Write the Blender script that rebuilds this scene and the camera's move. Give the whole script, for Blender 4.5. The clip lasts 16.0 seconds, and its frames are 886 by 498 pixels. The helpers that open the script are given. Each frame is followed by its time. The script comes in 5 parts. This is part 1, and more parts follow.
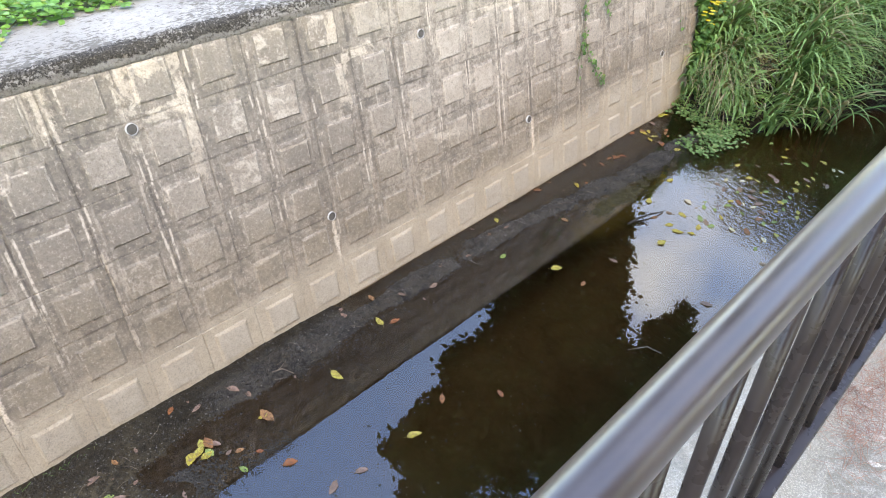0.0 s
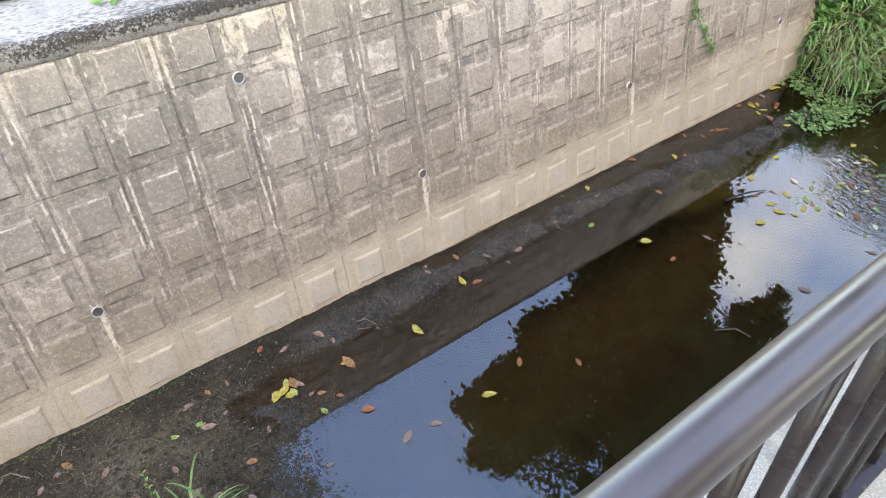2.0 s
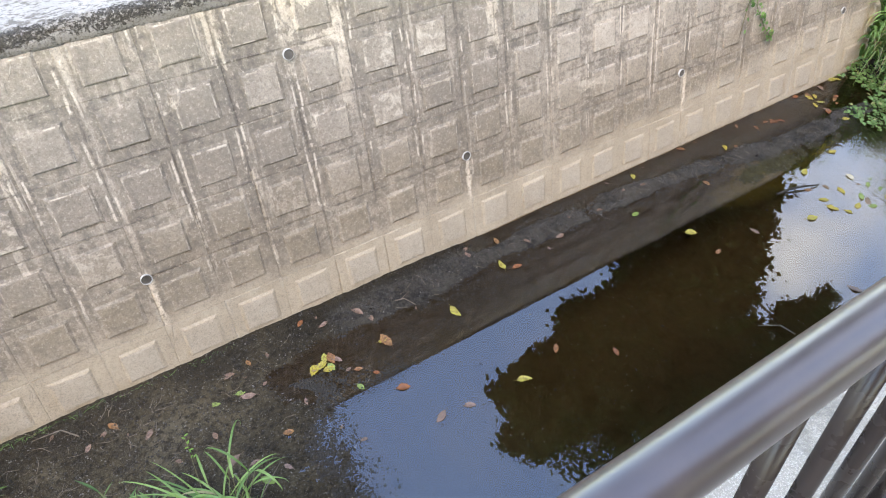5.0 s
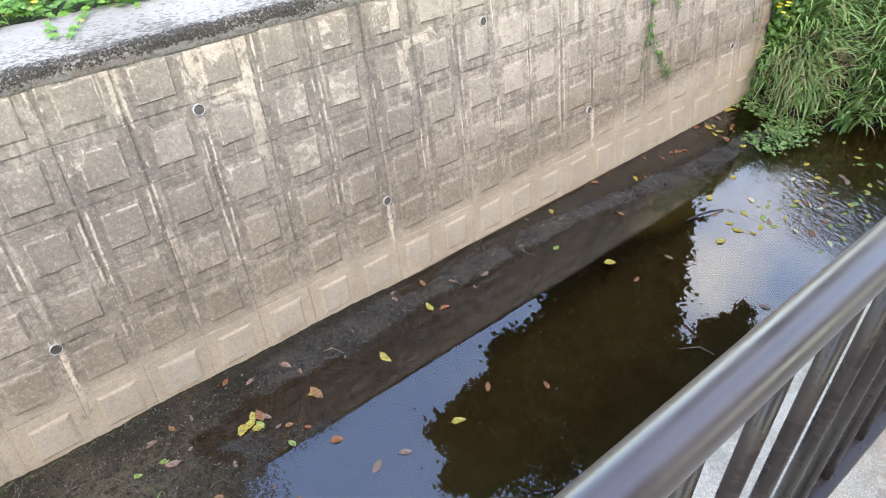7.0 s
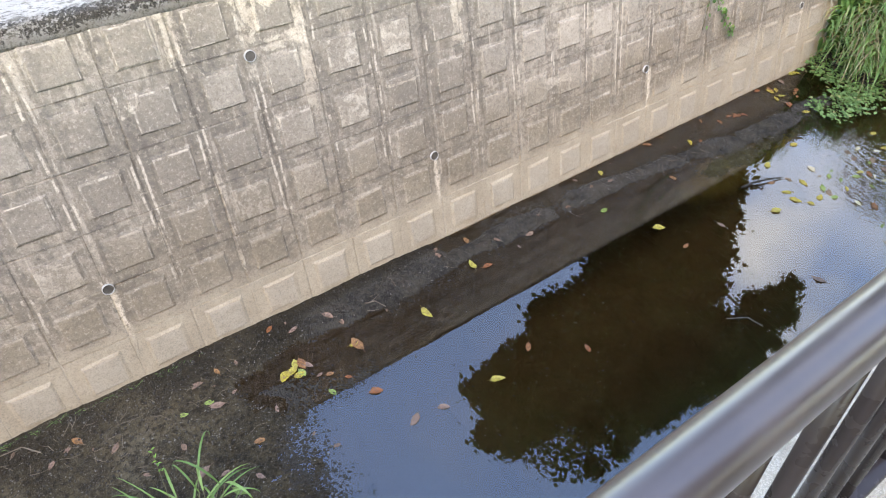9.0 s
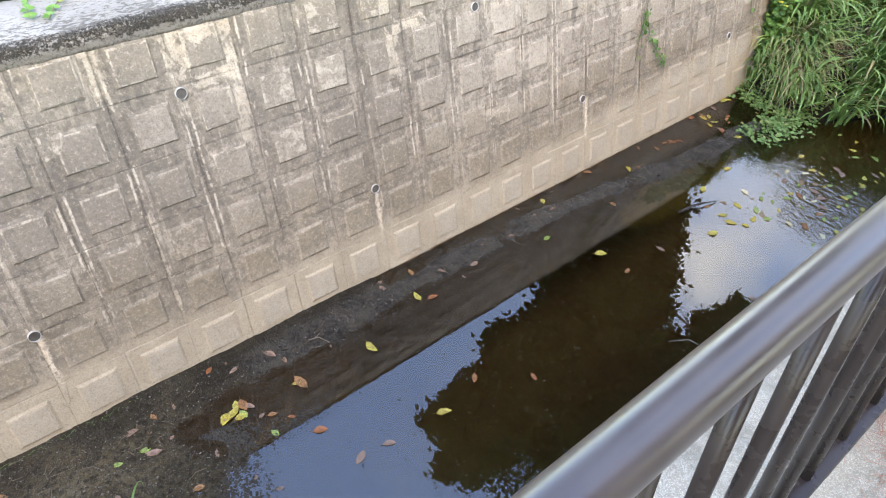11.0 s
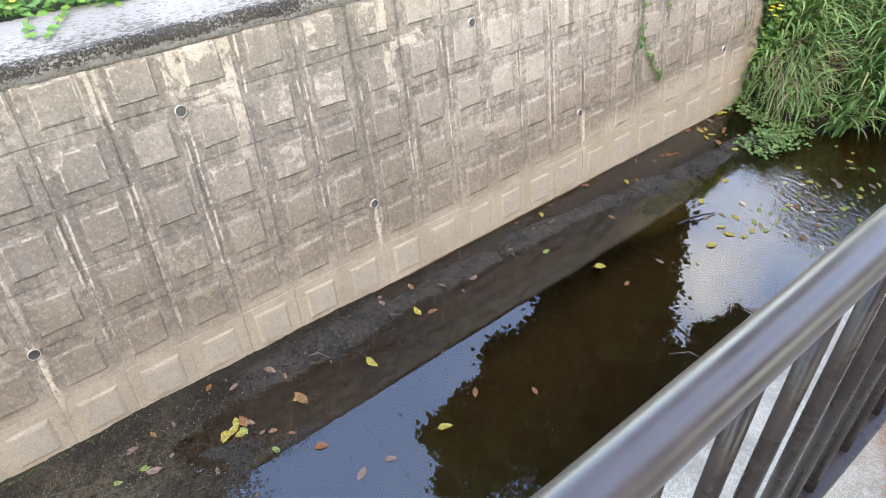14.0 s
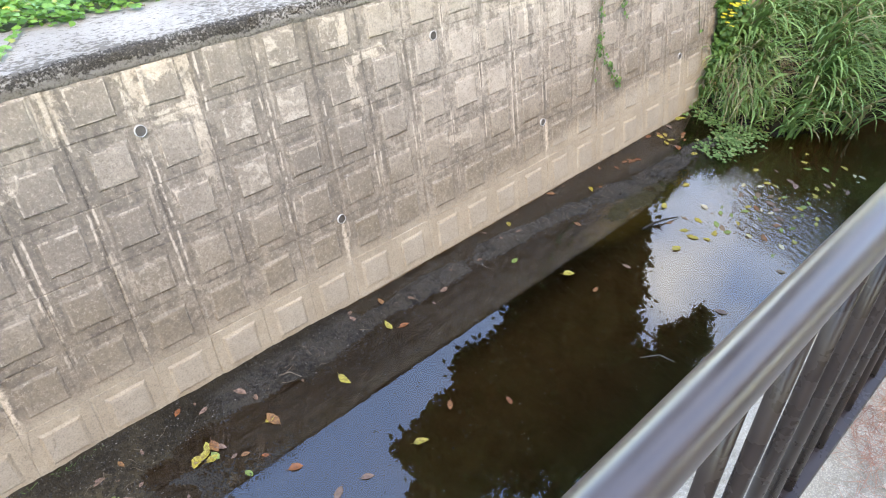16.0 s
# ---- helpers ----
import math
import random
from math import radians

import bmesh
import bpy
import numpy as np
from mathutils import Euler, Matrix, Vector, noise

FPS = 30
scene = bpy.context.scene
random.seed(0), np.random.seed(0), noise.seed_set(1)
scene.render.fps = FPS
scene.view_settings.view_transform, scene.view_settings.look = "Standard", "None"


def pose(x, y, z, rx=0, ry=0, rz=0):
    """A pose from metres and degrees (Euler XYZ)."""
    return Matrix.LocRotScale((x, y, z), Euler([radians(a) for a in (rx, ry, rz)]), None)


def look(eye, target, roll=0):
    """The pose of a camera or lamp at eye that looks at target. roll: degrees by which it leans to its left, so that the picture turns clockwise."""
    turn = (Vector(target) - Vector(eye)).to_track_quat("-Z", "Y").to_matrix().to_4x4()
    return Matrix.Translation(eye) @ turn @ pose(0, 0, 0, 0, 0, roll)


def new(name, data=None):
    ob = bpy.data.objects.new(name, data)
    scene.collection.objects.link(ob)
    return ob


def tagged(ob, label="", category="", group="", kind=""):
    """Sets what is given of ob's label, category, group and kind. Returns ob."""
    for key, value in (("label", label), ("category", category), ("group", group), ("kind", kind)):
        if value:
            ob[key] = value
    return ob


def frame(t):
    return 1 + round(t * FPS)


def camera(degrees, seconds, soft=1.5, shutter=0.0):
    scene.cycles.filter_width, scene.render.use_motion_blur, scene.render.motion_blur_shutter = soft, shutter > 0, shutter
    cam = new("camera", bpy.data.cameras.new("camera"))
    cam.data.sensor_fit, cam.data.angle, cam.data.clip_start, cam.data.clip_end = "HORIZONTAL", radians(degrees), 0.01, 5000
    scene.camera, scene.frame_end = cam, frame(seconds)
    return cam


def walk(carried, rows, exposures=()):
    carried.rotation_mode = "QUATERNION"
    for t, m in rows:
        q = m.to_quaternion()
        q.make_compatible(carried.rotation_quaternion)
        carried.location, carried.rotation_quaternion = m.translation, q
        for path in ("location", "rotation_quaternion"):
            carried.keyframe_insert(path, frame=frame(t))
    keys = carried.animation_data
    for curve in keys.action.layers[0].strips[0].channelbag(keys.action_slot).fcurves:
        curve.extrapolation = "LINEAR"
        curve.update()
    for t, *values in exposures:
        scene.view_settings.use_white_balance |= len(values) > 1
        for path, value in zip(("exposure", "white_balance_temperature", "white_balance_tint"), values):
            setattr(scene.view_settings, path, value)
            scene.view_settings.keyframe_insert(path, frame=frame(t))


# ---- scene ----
cam = camera(65.4, 16.0, soft=1.1)
PATH = [
    (0, (-0.0167, -2.8409, 3.4463), (1.1354, -1.8160, 2.1726), 4.793),
    (0.5, (-0.0342, -2.8370, 3.4467), (1.0675, -1.7783, 2.1562), 4.292),
    (1, (-0.0426, -2.8350, 3.4403), (1.0070, -1.7487, 2.1295), 3.697),
    (1.5, (-0.0436, -2.8382, 3.4490), (0.9546, -1.7394, 2.1088), 3.196),
    (2, (-0.0398, -2.8360, 3.4468), (0.8874, -1.7088, 2.0795), 2.934),
    (2.5, (-0.0688, -2.8400, 3.4359), (0.6083, -1.5938, 2.0258), 0.809),
    (3, (-0.1592, -2.8610, 3.4032), (0.1834, -1.5328, 1.9477), -0.878),
    (3.5, (-0.1827, -2.8418, 3.4154), (0.0492, -1.5407, 1.9143), -2.019),
    (4, (-0.1752, -2.8079, 3.4145), (0.1857, -1.5500, 1.9021), -0.955),
    (4.5, (-0.1169, -2.8295, 3.4283), (0.4785, -1.6111, 1.9582), 0.831),
    (5, (-0.0507, -2.8477, 3.4406), (0.7647, -1.6787, 2.0376), 2.062),
    (5.2, (-0.0325, -2.8488, 3.4526), (0.8524, -1.7009, 2.0744), 2.389),
    (7.3, (-0.0143, -2.8538, 3.4720), (1.0063, -1.7433, 2.1585), 3.630),
    (7.5, (-0.0257, -2.8466, 3.4623), (0.9699, -1.7332, 2.1322), 3.520),
    (8, (-0.0433, -2.8225, 3.4339), (0.8672, -1.7063, 2.0464), 3.057),
    (8.2, (-0.0391, -2.8202, 3.4286), (0.8410, -1.7025, 2.0227), 3.031),
    (10.3, (0.0420, -2.8333, 3.4439), (0.9486, -1.7271, 2.0460), 3.957),
    (10.5, (0.0578, -2.8464, 3.4394), (1.0030, -1.7455, 2.0629), 4.148),
    (11, (0.0615, -2.8552, 3.4436), (1.0747, -1.7688, 2.1045), 4.548),
    (11.5, (0.0619, -2.8605, 3.4472), (1.1083, -1.7793, 2.1296), 4.716),
    (12, (0.0573, -2.8601, 3.4476), (1.1176, -1.7802, 2.1402), 4.704),
    (12.5, (0.0551, -2.8525, 3.4453), (1.1202, -1.7735, 2.1410), 4.608),
    (13, (0.0544, -2.8556, 3.4486), (1.1087, -1.7686, 2.1422), 4.510),
    (13.5, (0.0568, -2.8635, 3.4477), (1.0921, -1.7612, 2.1388), 4.212),
    (14, (0.0567, -2.8568, 3.4487), (1.0882, -1.7501, 2.1405), 4.014),
    (14.5, (0.0523, -2.8481, 3.4517), (1.1022, -1.7523, 2.1490), 3.971),
    (15, (0.0591, -2.8462, 3.4522), (1.1405, -1.7647, 2.1634), 4.047),
    (15.5, (0.0561, -2.8390, 3.4482), (1.1647, -1.7725, 2.1701), 4.098),
    (16, (0.0512, -2.8326, 3.4424), (1.1691, -1.7747, 2.1652), 4.312),
]
EXPOSURES = [(0.0, 1.13, 10500, 13), (2.6, 1.13, 10500, 13), (3.3, 1.25, 9900, 8), (4.1, 1.25, 9900, 8), (5.0, 1.13, 10500, 13), (16.0, 1.13, 10500, 13)]
walk(cam, [(t, look(eye, target, roll)) for t, eye, target, roll in PATH], EXPOSURES)
SLOPE = radians(14.0)          # batter of the canal wall
PU, PV = 0.36, 0.3337          # block pitch along and up the wall
CRACK_X = -1.37                # open joint between two wall sections
PATH_Z = 1.82                  # walking level beside the fence


# ---- world and light ----
world = bpy.data.worlds.new("sky")
scene.world = world
world.use_nodes = True
wn, wl = world.node_tree.nodes, world.node_tree.links
wn.clear()
sky = wn.new("ShaderNodeTexSky")
sky.sky_type = "NISHITA"
sky.sun_disc = False
sky.sun_elevation, sky.sun_rotation = radians(52), radians(215)
sky.air_density, sky.dust_density, sky.ozone_density = 1.3, 0.4, 3.0
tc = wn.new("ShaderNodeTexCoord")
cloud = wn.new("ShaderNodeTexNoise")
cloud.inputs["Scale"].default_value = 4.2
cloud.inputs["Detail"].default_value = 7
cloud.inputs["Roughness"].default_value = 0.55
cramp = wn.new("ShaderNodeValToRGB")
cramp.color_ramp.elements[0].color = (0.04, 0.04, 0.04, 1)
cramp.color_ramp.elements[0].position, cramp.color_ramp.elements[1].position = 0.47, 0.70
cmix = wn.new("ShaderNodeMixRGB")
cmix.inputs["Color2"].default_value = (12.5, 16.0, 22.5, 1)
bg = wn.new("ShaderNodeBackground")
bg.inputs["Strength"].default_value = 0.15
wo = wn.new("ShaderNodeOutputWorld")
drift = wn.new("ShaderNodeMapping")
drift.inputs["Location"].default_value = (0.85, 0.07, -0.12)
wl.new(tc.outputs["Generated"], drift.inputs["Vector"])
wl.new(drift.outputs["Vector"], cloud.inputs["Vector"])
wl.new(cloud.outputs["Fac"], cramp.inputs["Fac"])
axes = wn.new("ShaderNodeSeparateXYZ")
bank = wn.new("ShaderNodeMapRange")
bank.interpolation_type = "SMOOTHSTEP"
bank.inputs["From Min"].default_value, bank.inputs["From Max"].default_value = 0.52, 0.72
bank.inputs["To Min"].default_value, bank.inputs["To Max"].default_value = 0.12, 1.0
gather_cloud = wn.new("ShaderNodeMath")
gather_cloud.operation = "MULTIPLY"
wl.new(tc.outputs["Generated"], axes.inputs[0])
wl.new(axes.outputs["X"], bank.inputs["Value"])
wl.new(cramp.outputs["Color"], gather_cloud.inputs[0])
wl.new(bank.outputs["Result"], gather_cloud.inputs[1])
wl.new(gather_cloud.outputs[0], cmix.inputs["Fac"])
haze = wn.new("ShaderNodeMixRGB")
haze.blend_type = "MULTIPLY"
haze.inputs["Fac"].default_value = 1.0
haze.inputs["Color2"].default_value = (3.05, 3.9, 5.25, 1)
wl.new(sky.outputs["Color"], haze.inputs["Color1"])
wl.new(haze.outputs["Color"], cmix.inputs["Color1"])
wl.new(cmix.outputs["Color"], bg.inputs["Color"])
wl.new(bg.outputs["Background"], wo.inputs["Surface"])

sun = new("sun", bpy.data.lights.new("sun", "SUN"))
sun.data.energy, sun.data.angle, sun.data.color = 1.75, radians(36), (1.0, 0.84, 0.60)
sun.matrix_world = look((-5, -7, 11), (0, 0, 0))


# ---- materials ----
class Nodes:
    """A small builder for node materials."""

    def __init__(self, name, rough=0.8, spec=0.5):
        self.m = bpy.data.materials.new(name)
        self.m.use_nodes = True
        self.t = self.m.node_tree
        self.b = self.t.nodes["Principled BSDF"]
        self.b.inputs["Roughness"].default_value = rough
        self.b.inputs["Specular IOR Level"].default_value = spec
        self.geo = self.t.nodes.new("ShaderNodeNewGeometry")
        self.obj = self.t.nodes.new("ShaderNodeObjectInfo")

    def link(self, a, b):
        self.t.links.new(a, b)

    def put(self, socket, value):
        if isinstance(value, bpy.types.NodeSocket):
            self.link(value, socket)
        elif isinstance(value, tuple) and len(value) == 3 and socket.type == "RGBA":
            socket.default_value = (*value, 1)
        else:
            socket.default_value = value

    def noise(self, scale, detail=4, rough=0.55, stretch=(1, 1, 1), shift=(0, 0, 0), distort=0.0, vector=None):
        mp = self.t.nodes.new("ShaderNodeMapping")
        mp.inputs["Scale"].default_value = stretch
        mp.inputs["Location"].default_value = shift
        self.link(vector or self.geo.outputs["Position"], mp.inputs["Vector"])
        n = self.t.nodes.new("ShaderNodeTexNoise")
        n.inputs["Scale"].default_value = scale
        n.inputs["Detail"].default_value = detail
        n.inputs["Roughness"].default_value = rough
        n.inputs["Distortion"].default_value = distort
        self.link(mp.outputs["Vector"], n.inputs["Vector"])
        return n.outputs["Fac"]

    def voronoi(self, scale, feature="F1", stretch=(1, 1, 1)):
        mp = self.t.nodes.new("ShaderNodeMapping")
        mp.inputs["Scale"].default_value = stretch
        self.link(self.geo.outputs["Position"], mp.inputs["Vector"])
        n = self.t.nodes.new("ShaderNodeTexVoronoi")
        n.feature = feature
        n.inputs["Scale"].default_value = scale
        self.link(mp.outputs["Vector"], n.inputs["Vector"])
        return n

    def ramp(self, fac, lo, hi, a=0.0, b=1.0):
        n = self.t.nodes.new("ShaderNodeMapRange")
        n.interpolation_type = "SMOOTHSTEP"
        self.put(n.inputs["Value"], fac)
        n.inputs["From Min"].default_value, n.inputs["From Max"].default_value = lo, hi
        n.inputs["To Min"].default_value, n.inputs["To Max"].default_value = a, b
        return n.outputs["Result"]

    def math(self, op, a, b=0.0):
        n = self.t.nodes.new("ShaderNodeMath")
        n.operation = op
        self.put(n.inputs[0], a)
        self.put(n.inputs[1], b)
        return n.outputs[0]

    def mix(self, fac, a, b, kind="MIX"):
        n = self.t.nodes.new("ShaderNodeMixRGB")
        n.blend_type = kind
        self.put(n.inputs["Fac"], fac)
        self.put(n.inputs["Color1"], a)
        self.put(n.inputs["Color2"], b)
        return n.outputs["Color"]

    def axis(self, name):
        n = self.t.nodes.new("ShaderNodeSeparateXYZ")
        self.link(self.geo.outputs["Position"], n.inputs[0])
        return n.outputs[name]

    def color(self, c):
        self.put(self.b.inputs["Base Color"], c)
        return self

    def rough(self, r):
        self.put(self.b.inputs["Roughness"], r)
        return self

    def bump(self, height, strength=0.5, distance=0.01):
        n = self.t.nodes.new("ShaderNodeBump")
        n.inputs["Strength"].default_value = strength
        n.inputs["Distance"].default_value = distance
        self.link(height, n.inputs["Height"])
        self.link(n.outputs["Normal"], self.b.inputs["Normal"])
        return self


# old plaster, lime crusts and run-off on the wall: along it, up it, raggedness, strength
PALE_STAINS = [
    (1.13, 1.44, 1.80, 1.91, 1.6, 0.95), (1.15, 1.27, 1.66, 1.84, 2.6, 0.8), (1.43, 1.50, 1.36, 1.88, 1.2, 0.85), (1.25, 1.48, 1.56, 1.63, 2.0, 0.8),
    (0.74, 0.83, 1.60, 1.92, 1.6, 0.7), (2.43, 2.50, 1.65, 1.83, 2.2, 0.9), (2.49, 2.73, 1.555, 1.62, 1.4, 0.95), (2.46, 2.53, 1.34, 1.60, 2.2, 0.8),
    (4.125, 4.165, 1.28, 1.60, 1.8, 0.8), (3.85, 4.30, 1.575, 1.615, 2.2, 0.7), (0.417, 0.437, 0.68, 0.92, 1.0, 1.0), (0.783, 0.800, 0.45, 0.96, 2.4, 0.8),
    (-0.64, -0.60, 1.27, 1.85, 1.2, 0.8), (-0.58, -0.30, 1.575, 1.635, 1.6, 0.8), (-0.345, -0.30, 1.36, 1.70, 1.6, 0.75), (-1.0, -0.965, 1.63, 1.80, 1.4, 0.9),
    (1.41, 1.47, 1.14, 1.50, 2.6, 0.6), (1.95, 2.25, 1.17, 1.185, 2.2, 0.7), (3.28, 3.46, 0.78, 0.84, 2.4, 0.6), (5.62, 5.66, 0.9, 1.6, 1.6, 0.5),
]
DARK_STAINS = [
    (1.11, 1.20, 0.95, 1.52, 2.4, 0.55), (3.19, 3.29, 1.22, 1.53, 2.4, 0.55), (4.165, 4.22, 1.15, 1.60, 1.6, 0.8), (-0.27, -0.235, 1.28, 1.85, 0.9, 0.85),
    (-0.60, -0.575, 1.20, 1.60, 1.0, 0.8), (0.83, 0.90, 0.9, 1.75, 2.6, 0.45), (-0.95, -0.86, 1.0, 1.55, 2.6, 0.6), (2.57, 2.74, 1.235, 1.262, 1.4, 0.8),
    (0.12, 0.19, 0.7, 1.85, 2.8, 0.5), (1.50, 1.56, 0.8, 1.5, 2.6, 0.5), (4.55, 4.60, 1.1, 1.7, 2.0, 0.5), (0.43, 0.50, 1.1, 1.7, 2.6, 0.4),
]


def concrete_wall():
    n = Nodes("weathered_block_concrete", 0.9, 0.3)
    x, z = n.axis("X"), n.axis("Z")
    tco = n.t.nodes.new("ShaderNodeTexCoord")
    local = n.t.nodes.new("ShaderNodeSeparateXYZ")
    n.link(tco.outputs["Object"], local.inputs[0])
    pad = n.ramp(local.outputs["Z"], 0.005, 0.012)
    band = n.math("SUBTRACT", 1.0, pad)
    big = n.noise(0.95, 4, shift=(0.6, 0, 0.3))
    mid = n.noise(4.5, 6, 0.66)
    blot = n.noise(15, 6, 0.72, distort=0.4)
    fine = n.noise(110, 4, 0.7)
    rag = n.noise(11, 7, 0.72, stretch=(1, 1, 0.45), shift=(4, 1, 6), distort=0.6)
    rag2 = n.noise(30, 5, 0.7, shift=(1, 8, 2))
    grit = n.noise(48, 6, 0.8, shift=(5, 2, 9))
    c = n.mix(n.ramp(big, 0.36, 0.62), (0.215, 0.200, 0.178), (0.335, 0.315, 0.285))
    # bleached stretch higher up towards the far end
    wob = n.noise(1.7, 4, shift=(3, 0, 0))
    bleach = n.math("MULTIPLY", n.ramp(n.math("ADD", x, wob), 2.9, 4.0), n.ramp(n.math("ADD", z, n.math("MULTIPLY", wob, 0.5)), 0.85, 1.35))
    c = n.mix(n.math("MULTIPLY", bleach, 0.45), c, (0.50, 0.475, 0.435))
    # each pad a little lighter or darker than its neighbour
    r = n.obj.outputs["Random"]
    c = n.mix(n.math("MULTIPLY", n.ramp(r, 0.55, 1.0, 0, 0.42), n.ramp(pad, 0, 1, 0.15, 1)), c, (0.165, 0.152, 0.135))
    c = n.mix(n.math("MULTIPLY", n.ramp(r, 0.34, 0.0, 0, 0.27), n.ramp(pad, 0, 1, 0.15, 1)), c, (0.57, 0.54, 0.50))
    c = n.mix(n.ramp(mid, 0.44, 0.70, 0, 0.42), c, (0.175, 0.165, 0.148))
    # pitted grime in the bands between the pads, run-off streaks down the upright ones
    c = n.mix(n.math("MULTIPLY", n.ramp(blot, 0.42, 0.60, 0, 0.62), n.ramp(band, 0, 1, 0.30, 1.0)), c, (0.115, 0.108, 0.096))
    c = n.mix(n.math("MULTIPLY", n.math("MULTIPLY", band, n.ramp(rag2, 0.54, 0.66, 0, 0.75)), n.ramp(mid, 0.45, 0.58)), c, (0.085, 0.080, 0.072))
    streak = n.noise(15.0, 5, 0.62, stretch=(1, 0.25, 0.06))
    high = n.math("MULTIPLY", n.ramp(z, 0.35, 0.7), n.ramp(x, 4.2, 6.2, 1.0, 0.55))
    c = n.mix(n.math("MULTIPLY", n.math("MULTIPLY", n.ramp(streak, 0.52, 0.66, 0, 0.52), n.ramp(band, 0, 1, 0.25, 1.0)), high), c, (0.105, 0.100, 0.090))
    c = n.mix(n.math("MULTIPLY", n.math("MULTIPLY", n.ramp(streak, 0.45, 0.34, 0, 0.42), n.ramp(band, 0, 1, 0.15, 1.0)), high), c, (0.56, 0.53, 0.48))
    # lime left along the rims of the pads and in scattered crusts
    edge = n.math("MULTIPLY", n.ramp(pad, 0.02, 0.3), n.ramp(pad, 0.98, 0.7))
    c = n.mix(n.math("MULTIPLY", edge, n.ramp(blot, 0.46, 0.60, 0, 0.7)), c, (0.58, 0.55, 0.50))
    crust = n.math("MULTIPLY", n.ramp(rag, 0.60, 0.66), n.ramp(n.noise(0.9, 2, shift=(1, 5, 2)), 0.46, 0.58, 0.1, 0.8))
    c = n.mix(n.math("MULTIPLY", n.math("MULTIPLY", crust, n.ramp(band, 0, 1, 0.35, 0.8)), high), c, (0.60, 0.565, 0.51))
    # brown algae above the flood line, clean tan silt below it
    zz = n.math("ADD", z, n.math("MULTIPLY", n.math("SUBTRACT", wob, 0.5), 0.6))
    c = n.mix(n.math("MULTIPLY", n.ramp(zz, 1.15, 0.5, 0, 0.74), n.ramp(pad, 0, 1, 0.5, 1.0)), c, n.mix(n.ramp(blot, 0.4, 0.65), (0.225, 0.200, 0.152), (0.150, 0.130, 0.097)))
    zl = n.math("SUBTRACT", z, n.ramp(x, 3.0, 6.5, 0, 0.22))
    silt = n.mix(n.ramp(mid, 0.35, 0.65), (0.43, 0.40, 0.335), (0.365, 0.337, 0.280))
    silt = n.mix(n.ramp(pad, 0.4, 0.9, 0, 0.7), silt, n.mix(n.ramp(blot, 0.4, 0.65), (0.400, 0.390, 0.355), (0.350, 0.340, 0.308)))
    c = n.mix(n.ramp(n.math("ADD", zl, n.math("MULTIPLY", mid, 0.16)), 0.54, 0.34, 0, 0.86), c, silt)
    c = n.mix(n.math("MULTIPLY", n.ramp(z, 0.36, 0.24), n.ramp(rag2, 0.55, 0.68, 0, 0.4)), c, (0.25, 0.225, 0.18))
    ragged = n.math("SUBTRACT", rag, 0.5)

    def stain(u0, u1, z0, z1, rough, strength):
        du = n.math("ABSOLUTE", n.math("DIVIDE", n.math("SUBTRACT", x, (u0 + u1) / 2), (u1 - u0) / 2))
        dz = n.math("ABSOLUTE", n.math("DIVIDE", n.math("SUBTRACT", z, (z0 + z1) / 2), (z1 - z0) / 2))
        d = n.math("ADD", n.math("MAXIMUM", du, dz), n.math("MULTIPLY", ragged, rough * 2.4))
        return n.ramp(d, 1.02, 0.88, 0, strength)

    def gather(rows):
        m = stain(*rows[0])
        for row in rows[1:]:
            m = n.math("MAXIMUM", m, stain(*row))
        return m

    dark = n.math("MULTIPLY", gather(DARK_STAINS), n.ramp(rag2, 0.35, 0.55, 0.35, 0.9))
    pale = n.math("MULTIPLY", gather(PALE_STAINS), n.ramp(blot, 0.62, 0.48, 0.15, 0.85))
    c = n.mix(dark, c, n.mix(blot, (0.075, 0.072, 0.065), (0.17, 0.16, 0.145)))
    c = n.mix(pale, c, n.mix(n.ramp(mid, 0.4, 0.6), (0.60, 0.56, 0.495), (0.50, 0.46, 0.40)))
    # dirt and lime in the joints round each block
    lx, ly = local.outputs["X"], local.outputs["Y"]
    side = n.math("MINIMUM", n.math("ADD", lx, 0.81 * PU), n.math("SUBTRACT", 0.19 * PU, lx))
    sill = n.math("MINIMUM", n.math("ADD", ly, 0.063), n.math("SUBTRACT", PV - 0.063, ly))
    wavy = n.math("MULTIPLY", ragged, 0.035)
    gap = n.math("MAXIMUM", n.math("MULTIPLY", n.ramp(n.math("ADD", side, wavy), 0.016, 0.004), n.ramp(streak, 0.44, 0.54)), n.math("MULTIPLY", n.ramp(n.math("ADD", sill, wavy), 0.011, 0.003), n.ramp(mid, 0.42, 0.54)))
    c = n.mix(n.math("MULTIPLY", n.math("MULTIPLY", gap, high), n.ramp(rag2, 0.36, 0.56, 0.2, 0.7)), c, (0.085, 0.079, 0.070))
    lip = n.math("MULTIPLY", n.ramp(n.math("ABSOLUTE", n.math("SUBTRACT", n.math("ADD", side, wavy), 0.022)), 0.009, 0.003), n.ramp(n.noise(4.2, 5, 0.7, shift=(8, 3, 1)), 0.50, 0.58))
    c = n.mix(n.math("MULTIPLY", n.math("MULTIPLY", lip, high), 0.8), c, (0.60, 0.565, 0.51))
    # runs below the drain pipes
    sw = n.math("ABSOLUTE", n.math("SUBTRACT", n.math("FRACT", n.math("DIVIDE", n.math("ADD", x, 2.13 * 4.5 - 0.083), 2.13)), 0.5))
